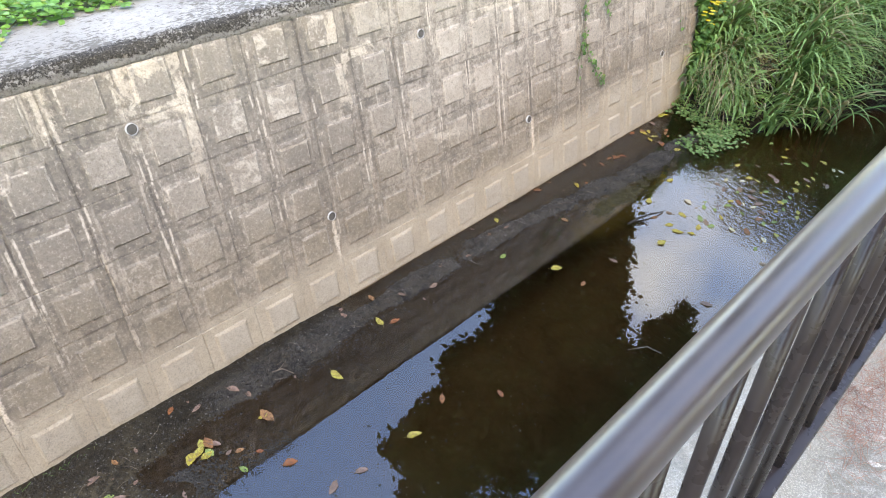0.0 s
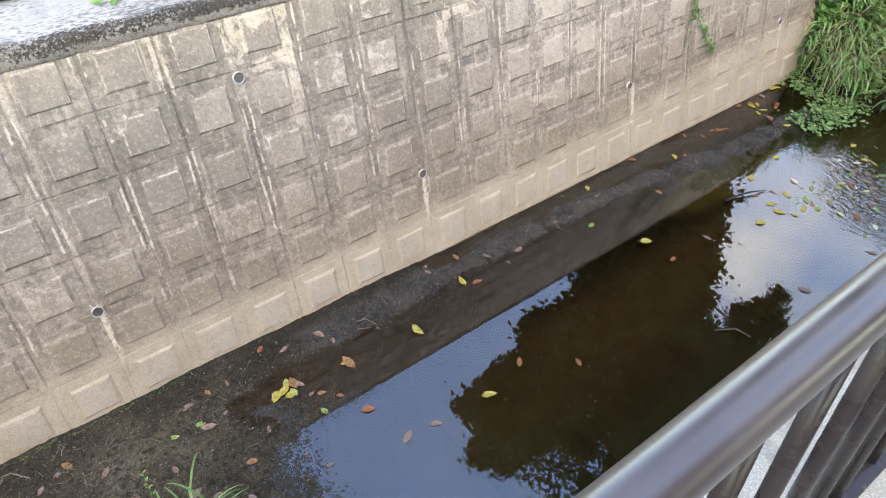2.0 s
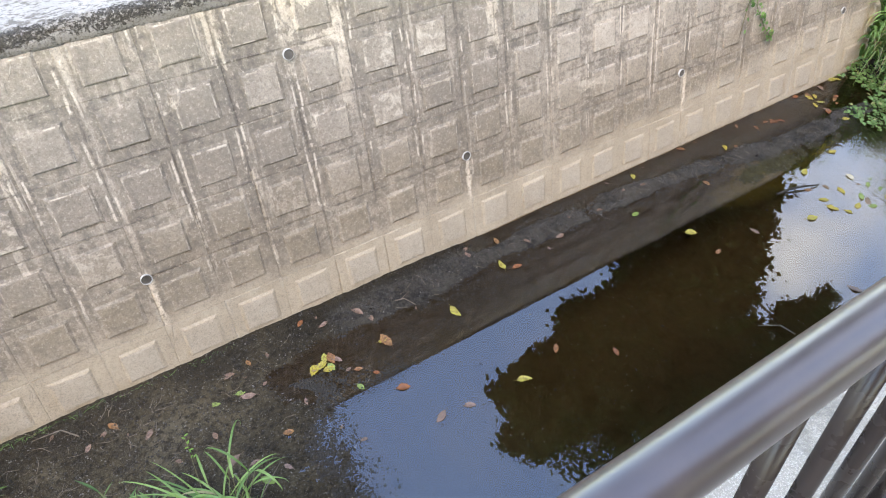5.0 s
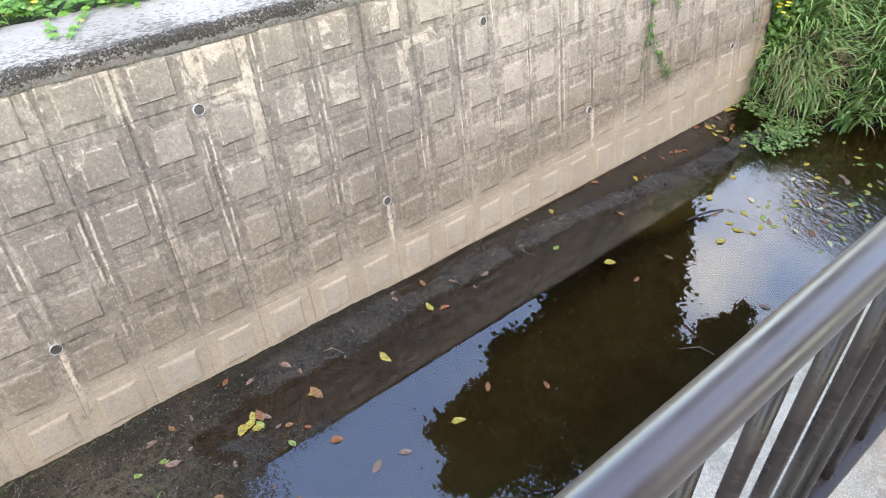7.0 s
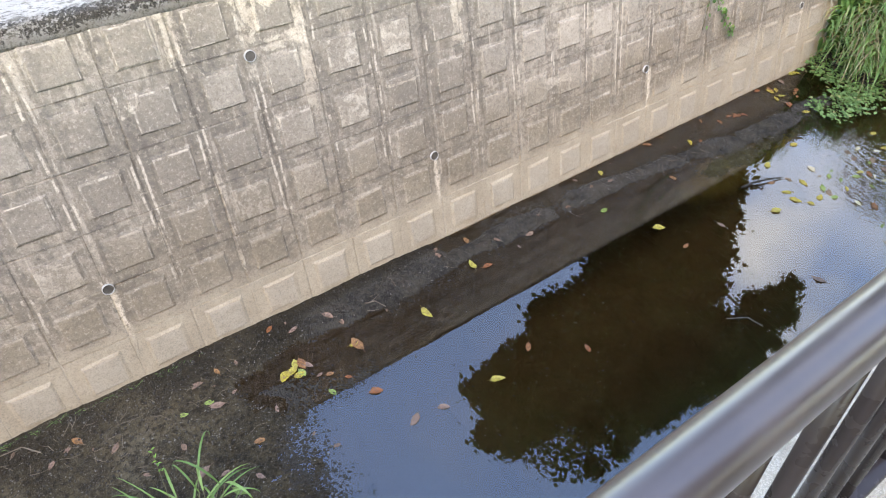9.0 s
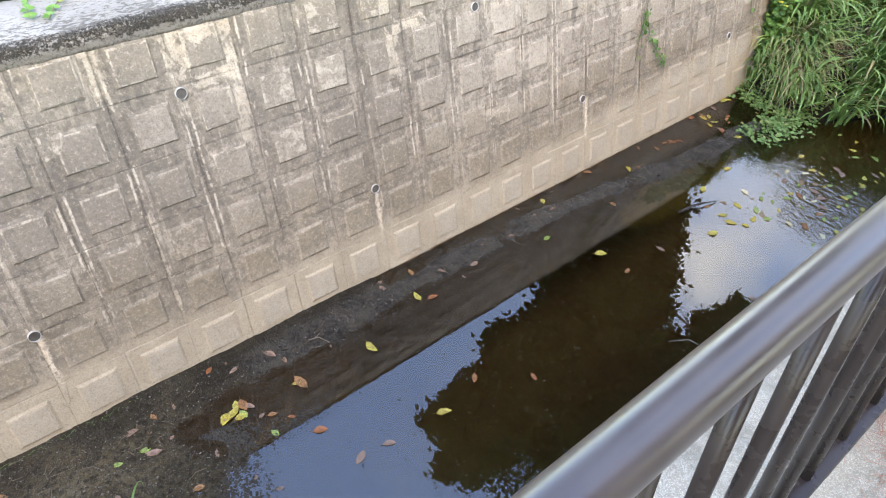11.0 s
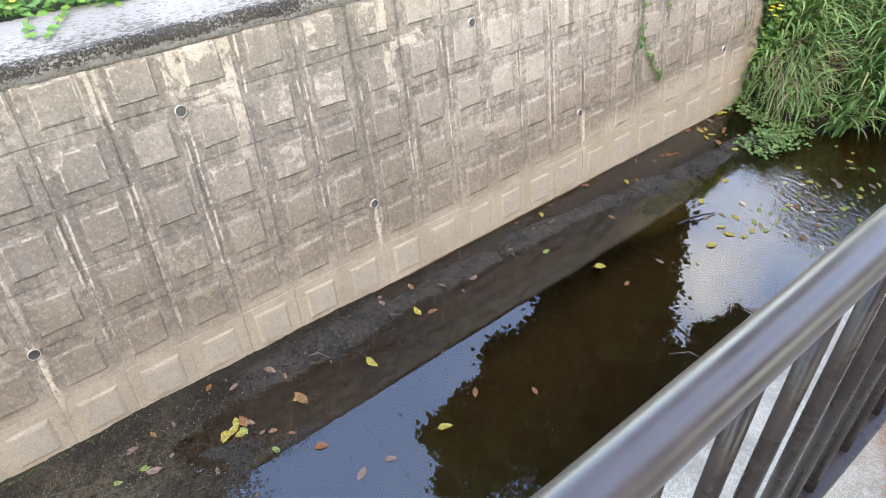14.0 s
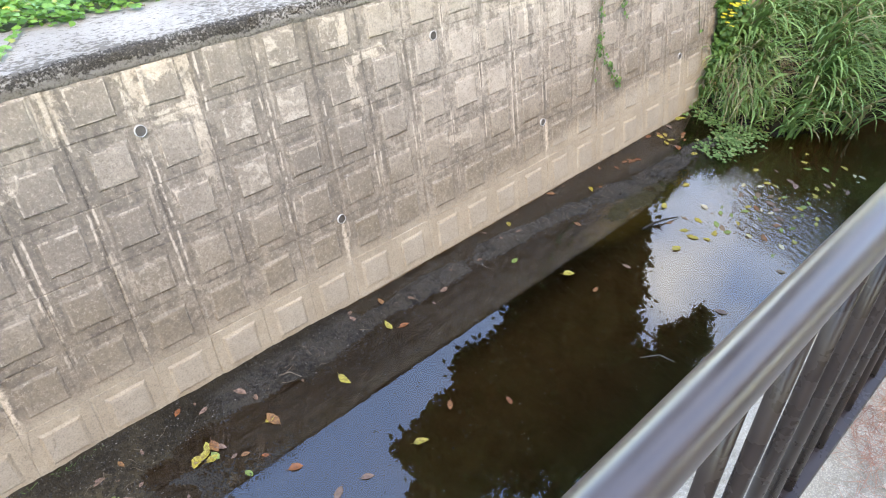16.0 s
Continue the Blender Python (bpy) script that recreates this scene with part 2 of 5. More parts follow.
    dn = n.math("MULTIPLY", n.ramp(n.math("ADD", sw, n.math("MULTIPLY", n.math("SUBTRACT", blot, 0.5), 0.05)), 0.014, 0.004), n.math("MULTIPLY", n.ramp(z, 0.66, 0.60), n.ramp(z, 0.22, 0.42)))
    c = n.mix(n.math("MULTIPLY", dn, n.ramp(blot, 0.35, 0.55)), c, (0.62, 0.58, 0.51))
    c = n.mix(n.ramp(fine, 0.44, 0.68, 0.0, 0.40), c, (0.11, 0.102, 0.09))
    c = n.mix(n.math("MULTIPLY", n.ramp(grit, 0.52, 0.64, 0, 0.5), n.ramp(z, 0.25, 0.5, 0.4, 1.0)), c, (0.10, 0.094, 0.084))
    c = n.mix(n.math("MULTIPLY", n.ramp(grit, 0.47, 0.36, 0, 0.38), n.ramp(z, 0.25, 0.5, 0.3, 1.0)), c, (0.52, 0.49, 0.445))
    c = n.mix(1.0, c, (1.0, 0.882, 0.735), "MULTIPLY")
    n.color(n.mix(1.0, c, (0.012, 0.012, 0.012), "ADD"))
    h = n.math("ADD", n.math("ADD", n.math("MULTIPLY", fine, 0.30), n.math("MULTIPLY", grit, 0.5)), n.math("MULTIPLY", n.math("MULTIPLY", blot, n.ramp(band, 0, 1, 0.35, 1.0)), 0.9))
    n.bump(n.math("ADD", h, n.math("MULTIPLY", n.math("MAXIMUM", crust, pale), 0.5)), 0.7, 0.011)
    return n.m


def coping_concrete():
    """Pale screed with dirt in its pits, black growth in a band along the front edge."""
    n = Nodes("dirt_specked_pale_concrete", 0.92, 0.3)
    y, z = n.axis("Y"), n.axis("Z")
    a, f = n.noise(1.6, 5, 0.6), n.noise(150, 3, 0.6)
    e = n.noise(6, 6, 0.7, shift=(3, 1, 2))
    speck = n.noise(62, 6, 0.8)
    fleck = n.noise(42, 6, 0.75, stretch=(0.6, 1.5, 1), shift=(2, 6, 4))
    c = n.mix(n.ramp(a, 0.35, 0.6), (0.37, 0.328, 0.272), (0.46, 0.414, 0.350))
    c = n.mix(n.ramp(e, 0.5, 0.68, 0, 0.5), c, (0.27, 0.24, 0.195))
    rough = n.math("SUBTRACT", e, 0.5)
    # brown flecks, crowded in patches and towards the edge
    crowd = n.math("ADD", n.math("MULTIPLY", n.math("SUBTRACT", n.noise(2.4, 4, 0.6, shift=(9, 2, 0)), 0.5), 0.9), n.ramp(y, 0.72, 0.52, 0, 0.16))
    c = n.mix(n.ramp(n.math("ADD", fleck, n.math("MULTIPLY", crowd, 0.5)), 0.55, 0.61, 0, 0.8), c, (0.115, 0.098, 0.076))
    # mortar face below the edge
    low = n.ramp(n.math("ADD", z, n.math("MULTIPLY", rough, 0.06)), 1.925, 1.900)
    face = n.ramp(y, 0.50, 0.478)
    c = n.mix(n.math("MULTIPLY", low, face), c, n.mix(n.ramp(speck, 0.46, 0.62), (0.275, 0.245, 0.202), (0.12, 0.106, 0.086)))
    # black growth, breaking up into specks at both sides of the band
    band = n.math("MULTIPLY", n.ramp(n.math("ADD", z, n.math("MULTIPLY", rough, 0.09)), 1.888, 1.925), n.ramp(n.math("ADD", y, n.math("MULTIPLY", rough, 0.07)), 0.545, 0.488))
    thick = n.math("MULTIPLY", band, n.ramp(n.noise(1.3, 3, shift=(7, 0, 0)), 0.36, 0.58, 0.62, 1.0))
    growth = n.ramp(n.math("ADD", speck, n.math("MULTIPLY", thick, 0.24)), 0.62, 0.68, 0, 0.93)
    c = n.mix(growth, c, n.mix(n.ramp(f, 0.4, 0.6), (0.020, 0.017, 0.012), (0.075, 0.064, 0.048)))
    n.color(n.mix(n.ramp(f, 0.45, 0.8, 0, 0.35), c, (0.16, 0.145, 0.12)))
    return n.bump(n.math("ADD", n.math("MULTIPLY", speck, 1.2), n.math("ADD", n.math("MULTIPLY", f, 0.5), growth)), 0.9, 0.016).m


def mud():
    n = Nodes("wet_canal_mud", 0.55, 0.14)
    z = n.axis("Z")
    a, b, f = n.noise(1.3, 4), n.noise(7, 6, 0.68), n.noise(110, 4, 0.7)
    c = n.mix(n.ramp(a, 0.35, 0.65), (0.030, 0.024, 0.0135), (0.078, 0.063, 0.037))
    c = n.mix(n.ramp(n.noise(2.6, 5, 0.6, shift=(5, 1, 0)), 0.55, 0.68, 0, 0.45), c, (0.125, 0.108, 0.072))
    c = n.mix(n.ramp(b, 0.46, 0.66, 0, 0.65), c, (0.018, 0.0155, 0.0125))
    clod = n.voronoi(34)
    c = n.mix(n.ramp(n.math("ADD", clod.outputs["Distance"], n.math("MULTIPLY", n.noise(30, 4, 0.7), 0.5)), 0.62, 0.95, 0, 0.35), c, (0.013, 0.011, 0.008))
    c = n.mix(n.ramp(n.noise(160, 4, 0.75, shift=(1, 4, 2)), 0.50, 0.64, 0, 0.55), c, (0.145, 0.126, 0.088))
    c = n.mix(n.ramp(n.noise(30, 6, 0.78, shift=(6, 2, 2)), 0.49, 0.60, 0, 0.85), c, (0.016, 0.0135, 0.009))
    under = n.mix(n.ramp(b, 0.35, 0.7), (0.040, 0.026, 0.013), (0.026, 0.017, 0.008))
    under = n.mix(1.0, under, n.mix(n.ramp(n.axis("X"), 1.0, 2.4), (1.5, 1.45, 1.4), (0.55, 0.50, 0.45)), "MULTIPLY")
    under = n.mix(n.ramp(n.noise(24, 6, 0.75, shift=(3, 3, 8)), 0.48, 0.62, 0, 0.7), under, (0.010, 0.008, 0.005))
    under = n.mix(n.ramp(n.axis("Y"), -0.70, -1.05), under, n.mix(n.ramp(b, 0.35, 0.7), (0.092, 0.062, 0.034), (0.064, 0.042, 0.021)))
    # silt near the fan, lightened to make up for the weak sky reflection
    under = n.mix(n.math("MULTIPLY", n.ramp(n.axis("Y"), -0.62, -0.85), n.ramp(n.axis("X"), 1.9, 1.1, 0, 0.75)), under, (0.095, 0.080, 0.058))
    # olive algae on the shallow bar
    px = n.math("POWER", n.math("DIVIDE", n.math("SUBTRACT", n.axis("X"), 4.75), 0.85), 2.0)
    py = n.math("POWER", n.math("DIVIDE", n.math("ADD", n.axis("Y"), 0.66), 0.22), 2.0)
    under = n.mix(n.math("MULTIPLY", n.ramp(n.axis("Y"), -1.15, -1.4), n.ramp(n.axis("X"), 1.0, 0.3, 0, 0.7)), under, n.mix(n.ramp(n.noise(12, 5, 0.7), 0.4, 0.6), (0.15, 0.125, 0.055), (0.05, 0.045, 0.022)))
    under = n.mix(n.ramp(n.math("ADD", n.math("ADD", px, py), b), 1.5, 0.6, 0, 0.85), under, (0.13, 0.105, 0.034))
    c = n.mix(n.math("MULTIPLY", n.ramp(n.math("ADD", n.axis("Y"), n.math("MULTIPLY", b, 0.3)), -1.05, -1.28), n.ramp(n.axis("X"), 0.9, 0.5)), c, n.mix(n.ramp(n.noise(26, 6, 0.75), 0.42, 0.6), (0.085, 0.070, 0.028), (0.022, 0.019, 0.010)))
    # wetter, blacker silt along the wall foot upstream
    wet = n.math("MULTIPLY", n.math("MAXIMUM", n.ramp(n.axis("X"), 0.8, 2.6), n.ramp(n.axis("Y"), -0.30, -0.14, 0, 0.8)), n.ramp(n.noise(3.1, 5, 0.65, shift=(9, 3, 1)), 0.38, 0.58, 0.35, 0.85))
    c = n.mix(n.math("MULTIPLY", wet, n.ramp(z, -0.012, 0.004)), c, n.mix(n.ramp(n.noise(45, 6, 0.75), 0.4, 0.62), (0.030, 0.024, 0.015), (0.012, 0.010, 0.007)))
    c = n.mix(n.ramp(n.math("ADD", n.math("ADD", px, py), b), 1.45, 0.75, 0, 0.85), c, n.mix(n.ramp(f, 0.4, 0.6), (0.085, 0.074, 0.024), (0.03, 0.027, 0.011)))
    # grey crumbled silt along the ridge
    ry = n.math("SUBTRACT", -0.21, n.ramp(n.axis("X"), 3.0, 6.0, 0, 0.27))
    near = n.ramp(n.math("ABSOLUTE", n.math("SUBTRACT", n.axis("Y"), ry)), 0.19, 0.08)
    ridge = n.math("MULTIPLY", n.math("MULTIPLY", near, n.ramp(n.axis("X"), 0.85, 1.15)), n.ramp(z, -0.002, 0.005))
    lump = n.math("ADD", n.noise(38, 6, 0.78, shift=(2, 7, 1)), n.math("MULTIPLY", n.math("SUBTRACT", n.noise(5.5, 5, 0.65, shift=(4, 4, 0)), 0.5), 0.7))
    c = n.mix(n.math("MULTIPLY", ridge, 0.92), c, n.mix(n.ramp(lump, 0.44, 0.60), (0.070, 0.061, 0.047), (0.010, 0.0085, 0.0065)))
    c = n.mix(n.ramp(f, 0.61, 0.68, 0, 0.5), c, (0.24, 0.225, 0.20))
    c = n.mix(1.0, c, n.mix(n.ramp(n.math("ADD", n.axis("X"), b), 0.4, 1.4), (1.20, 1.16, 1.12), (0.72, 0.69, 0.64)), "MULTIPLY")
    c = n.mix(n.ramp(z, 0.004, -0.010), c, under)
    n.color(c)
    n.put(n.b.inputs["Specular IOR Level"], n.ramp(ridge, 0, 1, 0.16, 0.34))
    n.rough(n.math("SUBTRACT", n.ramp(b, 0.3, 0.7, 0.7, 0.4), n.math("MULTIPLY", ridge, 0.15)))
    return n.bump(n.math("ADD", n.math("MULTIPLY", b, 1.0), n.math("MULTIPLY", f, 0.5)), 1.0, 0.035).m


def water_mat():
    n = Nodes("still_canal_water", 0.0)
    t = n.t
    t.nodes.remove(n.b)
    out = [k for k in t.nodes if k.type == "OUTPUT_MATERIAL"][0]
    gl, tr, mx, fr = (t.nodes.new(k) for k in ("ShaderNodeBsdfGlossy", "ShaderNodeBsdfTransparent", "ShaderNodeMixShader", "ShaderNodeFresnel"))
    gl.inputs["Roughness"].default_value = 0.0
    gl.inputs["Color"].default_value = (0.97, 0.98, 1, 1)
    tr.inputs["Color"].default_value = (0.78, 0.68, 0.53, 1)
    fr.inputs["IOR"].default_value = 1.80
    bp = t.nodes.new("ShaderNodeBump")
    bp.inputs["Distance"].default_value = 0.02
    bp.inputs["Strength"].default_value = 0.30
    # a breath of wind where the channel opens out, flat water elsewhere
    w = n.noise(22, 3, 0.55, stretch=(1.0, 0.55, 1))
    where = n.math("MULTIPLY", n.math("MULTIPLY", n.ramp(n.axis("X"), 4.8, 5.4), n.ramp(n.axis("X"), 6.6, 5.8, 0.15, 1.0)), n.ramp(n.axis("Y"), -0.7, -1.5, 0.12, 1.0))
    t.links.new(n.math("MULTIPLY", w, where), bp.inputs["Height"])
    t.links.new(bp.outputs["Normal"], gl.inputs["Normal"])
    t.links.new(fr.outputs["Fac"], mx.inputs["Fac"])
    t.links.new(tr.outputs[0], mx.inputs[1])
    t.links.new(gl.outputs[0], mx.inputs[2])
    t.links.new(mx.outputs[0], out.inputs["Surface"])
    return n.m


def leafy(name, dark, light, odd, share=0.12, trans=0.35, rough=0.5, veins=False):
    """Foliage: every leaf its own shade, a few of them yellow or brown."""
    n = Nodes(name, rough, 0.4)
    r = n.geo.outputs["Random Per Island"]
    c = n.mix(r, dark, light)
    c = n.mix(n.ramp(n.math("FRACT", n.math("MULTIPLY", r, 17.3)), 1 - share, 1 - share * 0.5), c, odd)
    c = n.mix(n.ramp(n.noise(60, 3), 0.4, 0.7, 0, 0.25), c, tuple(v * 0.55 for v in dark))
    if veins:
        at = n.t.nodes.new("ShaderNodeAttribute")
        at.attribute_name = "across"
        k = n.math("ABSOLUTE", at.outputs["Fac"])
        al = n.t.nodes.new("ShaderNodeAttribute")
        al.attribute_name = "along"
        ph = n.math("FRACT", n.math("MULTIPLY", n.math("SUBTRACT", al.outputs["Fac"], n.math("MULTIPLY", k, 0.28)), 6.5))
        rib = n.math("MAXIMUM", n.ramp(k, 0.07, 0.02), n.ramp(n.math("ABSOLUTE", n.math("SUBTRACT", ph, 0.5)), 0.10, 0.02, 0, 0.7))
        c = n.mix(n.math("MULTIPLY", rib, 0.13), c, (0.36, 0.52, 0.16))
        n.bump(n.math("SUBTRACT", n.math("ABSOLUTE", n.math("SUBTRACT", ph, 0.5)), rib), 0.22, 0.003)
    n.color(c)
    tl = n.t.nodes.new("ShaderNodeBsdfTranslucent")
    n.put(tl.inputs["Color"], c)
    mx = n.t.nodes.new("ShaderNodeMixShader")
    mx.inputs["Fac"].default_value = trans
    out = [k for k in n.t.nodes if k.type == "OUTPUT_MATERIAL"][0]
    n.link(n.b.outputs[0], mx.inputs[1])
    n.link(tl.outputs[0], mx.inputs[2])
    n.link(mx.outputs[0], out.inputs["Surface"])
    return n.m


def litter_leaf(name, a, b, spot):
    n = Nodes(name, 0.5, 0.4)
    tco = n.t.nodes.new("ShaderNodeTexCoord")
    g = n.noise(40, 4, vector=tco.outputs["Object"])
    c = n.mix(n.obj.outputs["Random"], a, b)
    c = n.mix(n.ramp(g, 0.44, 0.62, 0, 0.9), c, spot)
    c = n.mix(n.ramp(n.noise(3.2, 3, vector=tco.outputs["Object"], shift=(4, 1, 2)), 0.48, 0.62, 0, 0.7), c, tuple(v * 0.6 for v in spot))
    c = n.mix(n.ramp(n.noise(9, 4, 0.7, vector=tco.outputs["Object"]), 0.45, 0.65, 0, 0.6), c, spot)
    n.color(c)
    return n.bump(n.noise(90, 3, vector=tco.outputs["Object"]), 0.3, 0.003).m


def grainy(name, a, b, scale=8, rough=0.85, fine=60, strength=0.5, spec=0.4):
    n = Nodes(name, rough, spec)
    g, f = n.noise(scale, 5, 0.6), n.noise(fine, 4, 0.7)
    c = n.mix(n.ramp(g, 0.3, 0.7), a, b)
    n.color(n.mix(n.ramp(f, 0.4, 0.75, 0, 0.35), c, tuple(v * 0.45 for v in a)))
    return n.bump(n.math("ADD", g, f), strength, 0.01).m


def path_concrete():
    n = Nodes("exposed_gravel_concrete", 0.9, 0.3)
    v = n.voronoi(210)
    a = n.noise(3, 4)
    c = n.mix(n.ramp(v.outputs["Distance"], 0.15, 0.6), (0.47, 0.45, 0.415), (0.27, 0.257, 0.235))
    c = n.mix(n.ramp(n.noise(110, 4, 0.7), 0.45, 0.7, 0, 0.6), c, (0.34, 0.333, 0.32))
    n.color(n.mix(1.0, n.mix(n.math("MULTIPLY", n.ramp(a, 0.45, 0.62, 0, 0.75), n.ramp(n.noise(19, 6, 0.75), 0.35, 0.6)), c, (0.17, 0.162, 0.142)), (1.0, 0.92, 0.80), "MULTIPLY"))
    return n.bump(v.outputs["Distance"], 0.6, 0.006).m


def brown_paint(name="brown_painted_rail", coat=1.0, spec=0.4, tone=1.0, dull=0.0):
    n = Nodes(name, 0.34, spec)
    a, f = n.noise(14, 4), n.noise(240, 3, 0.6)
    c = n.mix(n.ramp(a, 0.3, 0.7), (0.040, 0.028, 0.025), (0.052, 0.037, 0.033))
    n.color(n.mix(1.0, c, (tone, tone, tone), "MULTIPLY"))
    n.rough(n.ramp(a, 0.3, 0.7, 0.32 + dull, 0.45 + dull))
    n.put(n.b.inputs["Coat Weight"], coat)
    n.put(n.b.inputs["Coat IOR"], 1.5)
    n.put(n.b.inputs["Coat Roughness"], 0.28)
    return n.m


M_WALL, M_COPE, M_MUD, M_WATER = concrete_wall(), coping_concrete(), mud(), water_mat()
M_PAINT, M_PATH = brown_paint(coat=0.5, dull=-0.04), path_concrete()
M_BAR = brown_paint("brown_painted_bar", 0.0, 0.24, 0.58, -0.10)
M_PIPE = grainy("aged_white_plastic", (0.45, 0.43, 0.39), (0.34, 0.32, 0.28), 20, 0.5)
M_DARK = grainy("dark_brown_grain", (0.05, 0.045, 0.036), (0.10, 0.09, 0.075), 30)
M_TURF = grainy("grassy_earth", (0.045, 0.06, 0.022), (0.09, 0.10, 0.04), 3, 0.95, 30, 0.8)
M_BARK = grainy("grey_brown_bark", (0.10, 0.08, 0.06), (0.19, 0.155, 0.12), 12, 0.9, 60, 0.9)
M_STEM = grainy("green_brown_stem", (0.10, 0.10, 0.045), (0.17, 0.14, 0.07), 20, 0.7)
M_TWIG = grainy("weathered_twig", (0.11, 0.085, 0.06), (0.24, 0.2, 0.15), 30, 0.85)
M_CRUMB = grainy("grey_crumbled_silt", (0.044, 0.039, 0.031), (0.026, 0.023, 0.018), 40, 0.6)
M_CLOD = grainy("black_wet_clod", (0.012, 0.010, 0.007), (0.030, 0.025, 0.017), 40, 0.5)
M_SCUM = grainy("pale_scum", (0.32, 0.31, 0.28), (0.20, 0.19, 0.16), 40, 0.8)
M_CLAY = grainy("reddish_brown_stone", (0.17, 0.105, 0.07), (0.24, 0.16, 0.11), 25, 0.85)
M_STONE = grainy("grey_pebble", (0.09, 0.083, 0.072), (0.22, 0.205, 0.18), 15, 0.7)
L_REED = leafy("reed_grass_leaf", (0.085, 0.185, 0.052), (0.290, 0.460, 0.150), (0.36, 0.30, 0.14), 0.08)
L_DRY = leafy("dry_grass_leaf", (0.22, 0.18, 0.10), (0.40, 0.34, 0.20), (0.16, 0.11, 0.06), 0.2, 0.2, 0.8)
L_IVY = leafy("creeper_leaf", (0.042, 0.112, 0.026), (0.155, 0.315, 0.075), (0.30, 0.30, 0.08), 0.05)
L_WEED = leafy("slender_weed_leaf", (0.050, 0.118, 0.034), (0.175, 0.310, 0.100), (0.27, 0.25, 0.11), 0.06)
L_MULB = leafy("fresh_broad_leaf", (0.050, 0.190, 0.034), (0.200, 0.450, 0.050), (0.70, 0.60, 0.05), 0.14, 0.40, 0.36, veins=True)
L_CRESS = leafy("cress_leaf", (0.075, 0.160, 0.045), (0.215, 0.350, 0.120), (0.34, 0.32, 0.14), 0.08)
L_BUSH = leafy("bushy_weed_leaf", (0.045, 0.105, 0.036), (0.135, 0.255, 0.090), (0.26, 0.24, 0.12), 0.06)
M_STRAW = grainy("reddish_straw", (0.30, 0.19, 0.115), (0.42, 0.31, 0.20), 30, 0.8)
L_TREE = leafy("tree_leaf", (0.030, 0.060, 0.018), (0.070, 0.120, 0.032), (0.12, 0.12, 0.04), 0.05, 0.3)
L_GRASS = leafy("weed_grass_leaf", (0.095, 0.195, 0.050), (0.250, 0.400, 0.115), (0.38, 0.33, 0.16), 0.07)
L_COVER = leafy("low_cover_leaf", (0.083, 0.220, 0.033), (0.209, 0.418, 0.077), (0.34, 0.34, 0.08), 0.06)
L_YELLOW = leafy("yellow_petal", (0.72, 0.55, 0.04), (0.85, 0.74, 0.10), (0.6, 0.4, 0.03), 0.1)
L_VIOLET = leafy("violet_petal", (0.26, 0.18, 0.55), (0.42, 0.34, 0.70), (0.5, 0.45, 0.75), 0.1)
F_ORANGE = litter_leaf("orange_brown_leaf", (0.34, 0.095, 0.022), (0.32, 0.16, 0.055), (0.10, 0.045, 0.02))
F_YELLOW = litter_leaf("yellow_leaf", (0.44, 0.35, 0.03), (0.36, 0.38, 0.08), (0.20, 0.13, 0.03))
F_PALE = litter_leaf("faded_pinkish_leaf", (0.27, 0.165, 0.12), (0.20, 0.125, 0.08), (0.12, 0.075, 0.05))
F_BROWN = litter_leaf("brown_dead_leaf", (0.30, 0.20, 0.115), (0.20, 0.125, 0.07), (0.11, 0.07, 0.042))
F_BLEACH = litter_leaf("bleached_floating_leaf", (0.55, 0.50, 0.38), (0.42, 0.42, 0.24), (0.28, 0.22, 0.12))
F_GREEN = litter_leaf("green_fallen_leaf", (0.14, 0.24, 0.04), (0.26, 0.34, 0.09), (0.12, 0.15, 0.04))


# ---- geometry helpers ----
class Soup:
    """Vertices and faces gathered in plain lists."""

    def __init__(self):
        self.v, self.f = [], []

    def add(self, verts, faces):
        k = len(self.v)
        self.v.extend(tuple(p) for p in verts)
        self.f.extend(tuple(k + i for i in q) for q in faces)

    def mesh(self, name):
        me = bpy.data.meshes.new(name)
        me.from_pydata(self.v, [], self.f)
        me.update()
        return me


def part(name, soup, material, parent=None, label="", smooth=True):
    """One mesh object from a soup or a mesh, under a thing or alone."""
    me = soup.mesh(name) if isinstance(soup, Soup) else soup
    if not me.materials:
        me.materials.append(material)
    if smooth and isinstance(soup, Soup):
        me.shade_smooth()
    ob = new(name, me)
    if parent:
        ob.parent = parent
    return tagged(ob, label)


def root(name, at, label, category, group="", kind=""):
    ob = new(name)
    ob.location = at
    return tagged(ob, label, category, group, kind)


def frame_of(d, up=(0, 0, 1)):
    d = Vector(d).normalized()
    s = d.cross(Vector(up))
    if s.length < 1e-4:
        s = d.cross(Vector((1, 0, 0)))
    s.normalize()
    return d, s, s.cross(d)


WIDTHS = {
    "lance": [0.1, 0.75, 1.0, 0.7, 0.03],
    "heart": [0.35, 1.0, 0.95, 0.62, 0.04],
    "oval": [0.12, 0.8, 1.0, 0.78, 0.08],
    "lobed": [0.5, 1.0, 0.55, 0.7, 0.05],
    "small": [0.3, 1.0, 0.05],
}


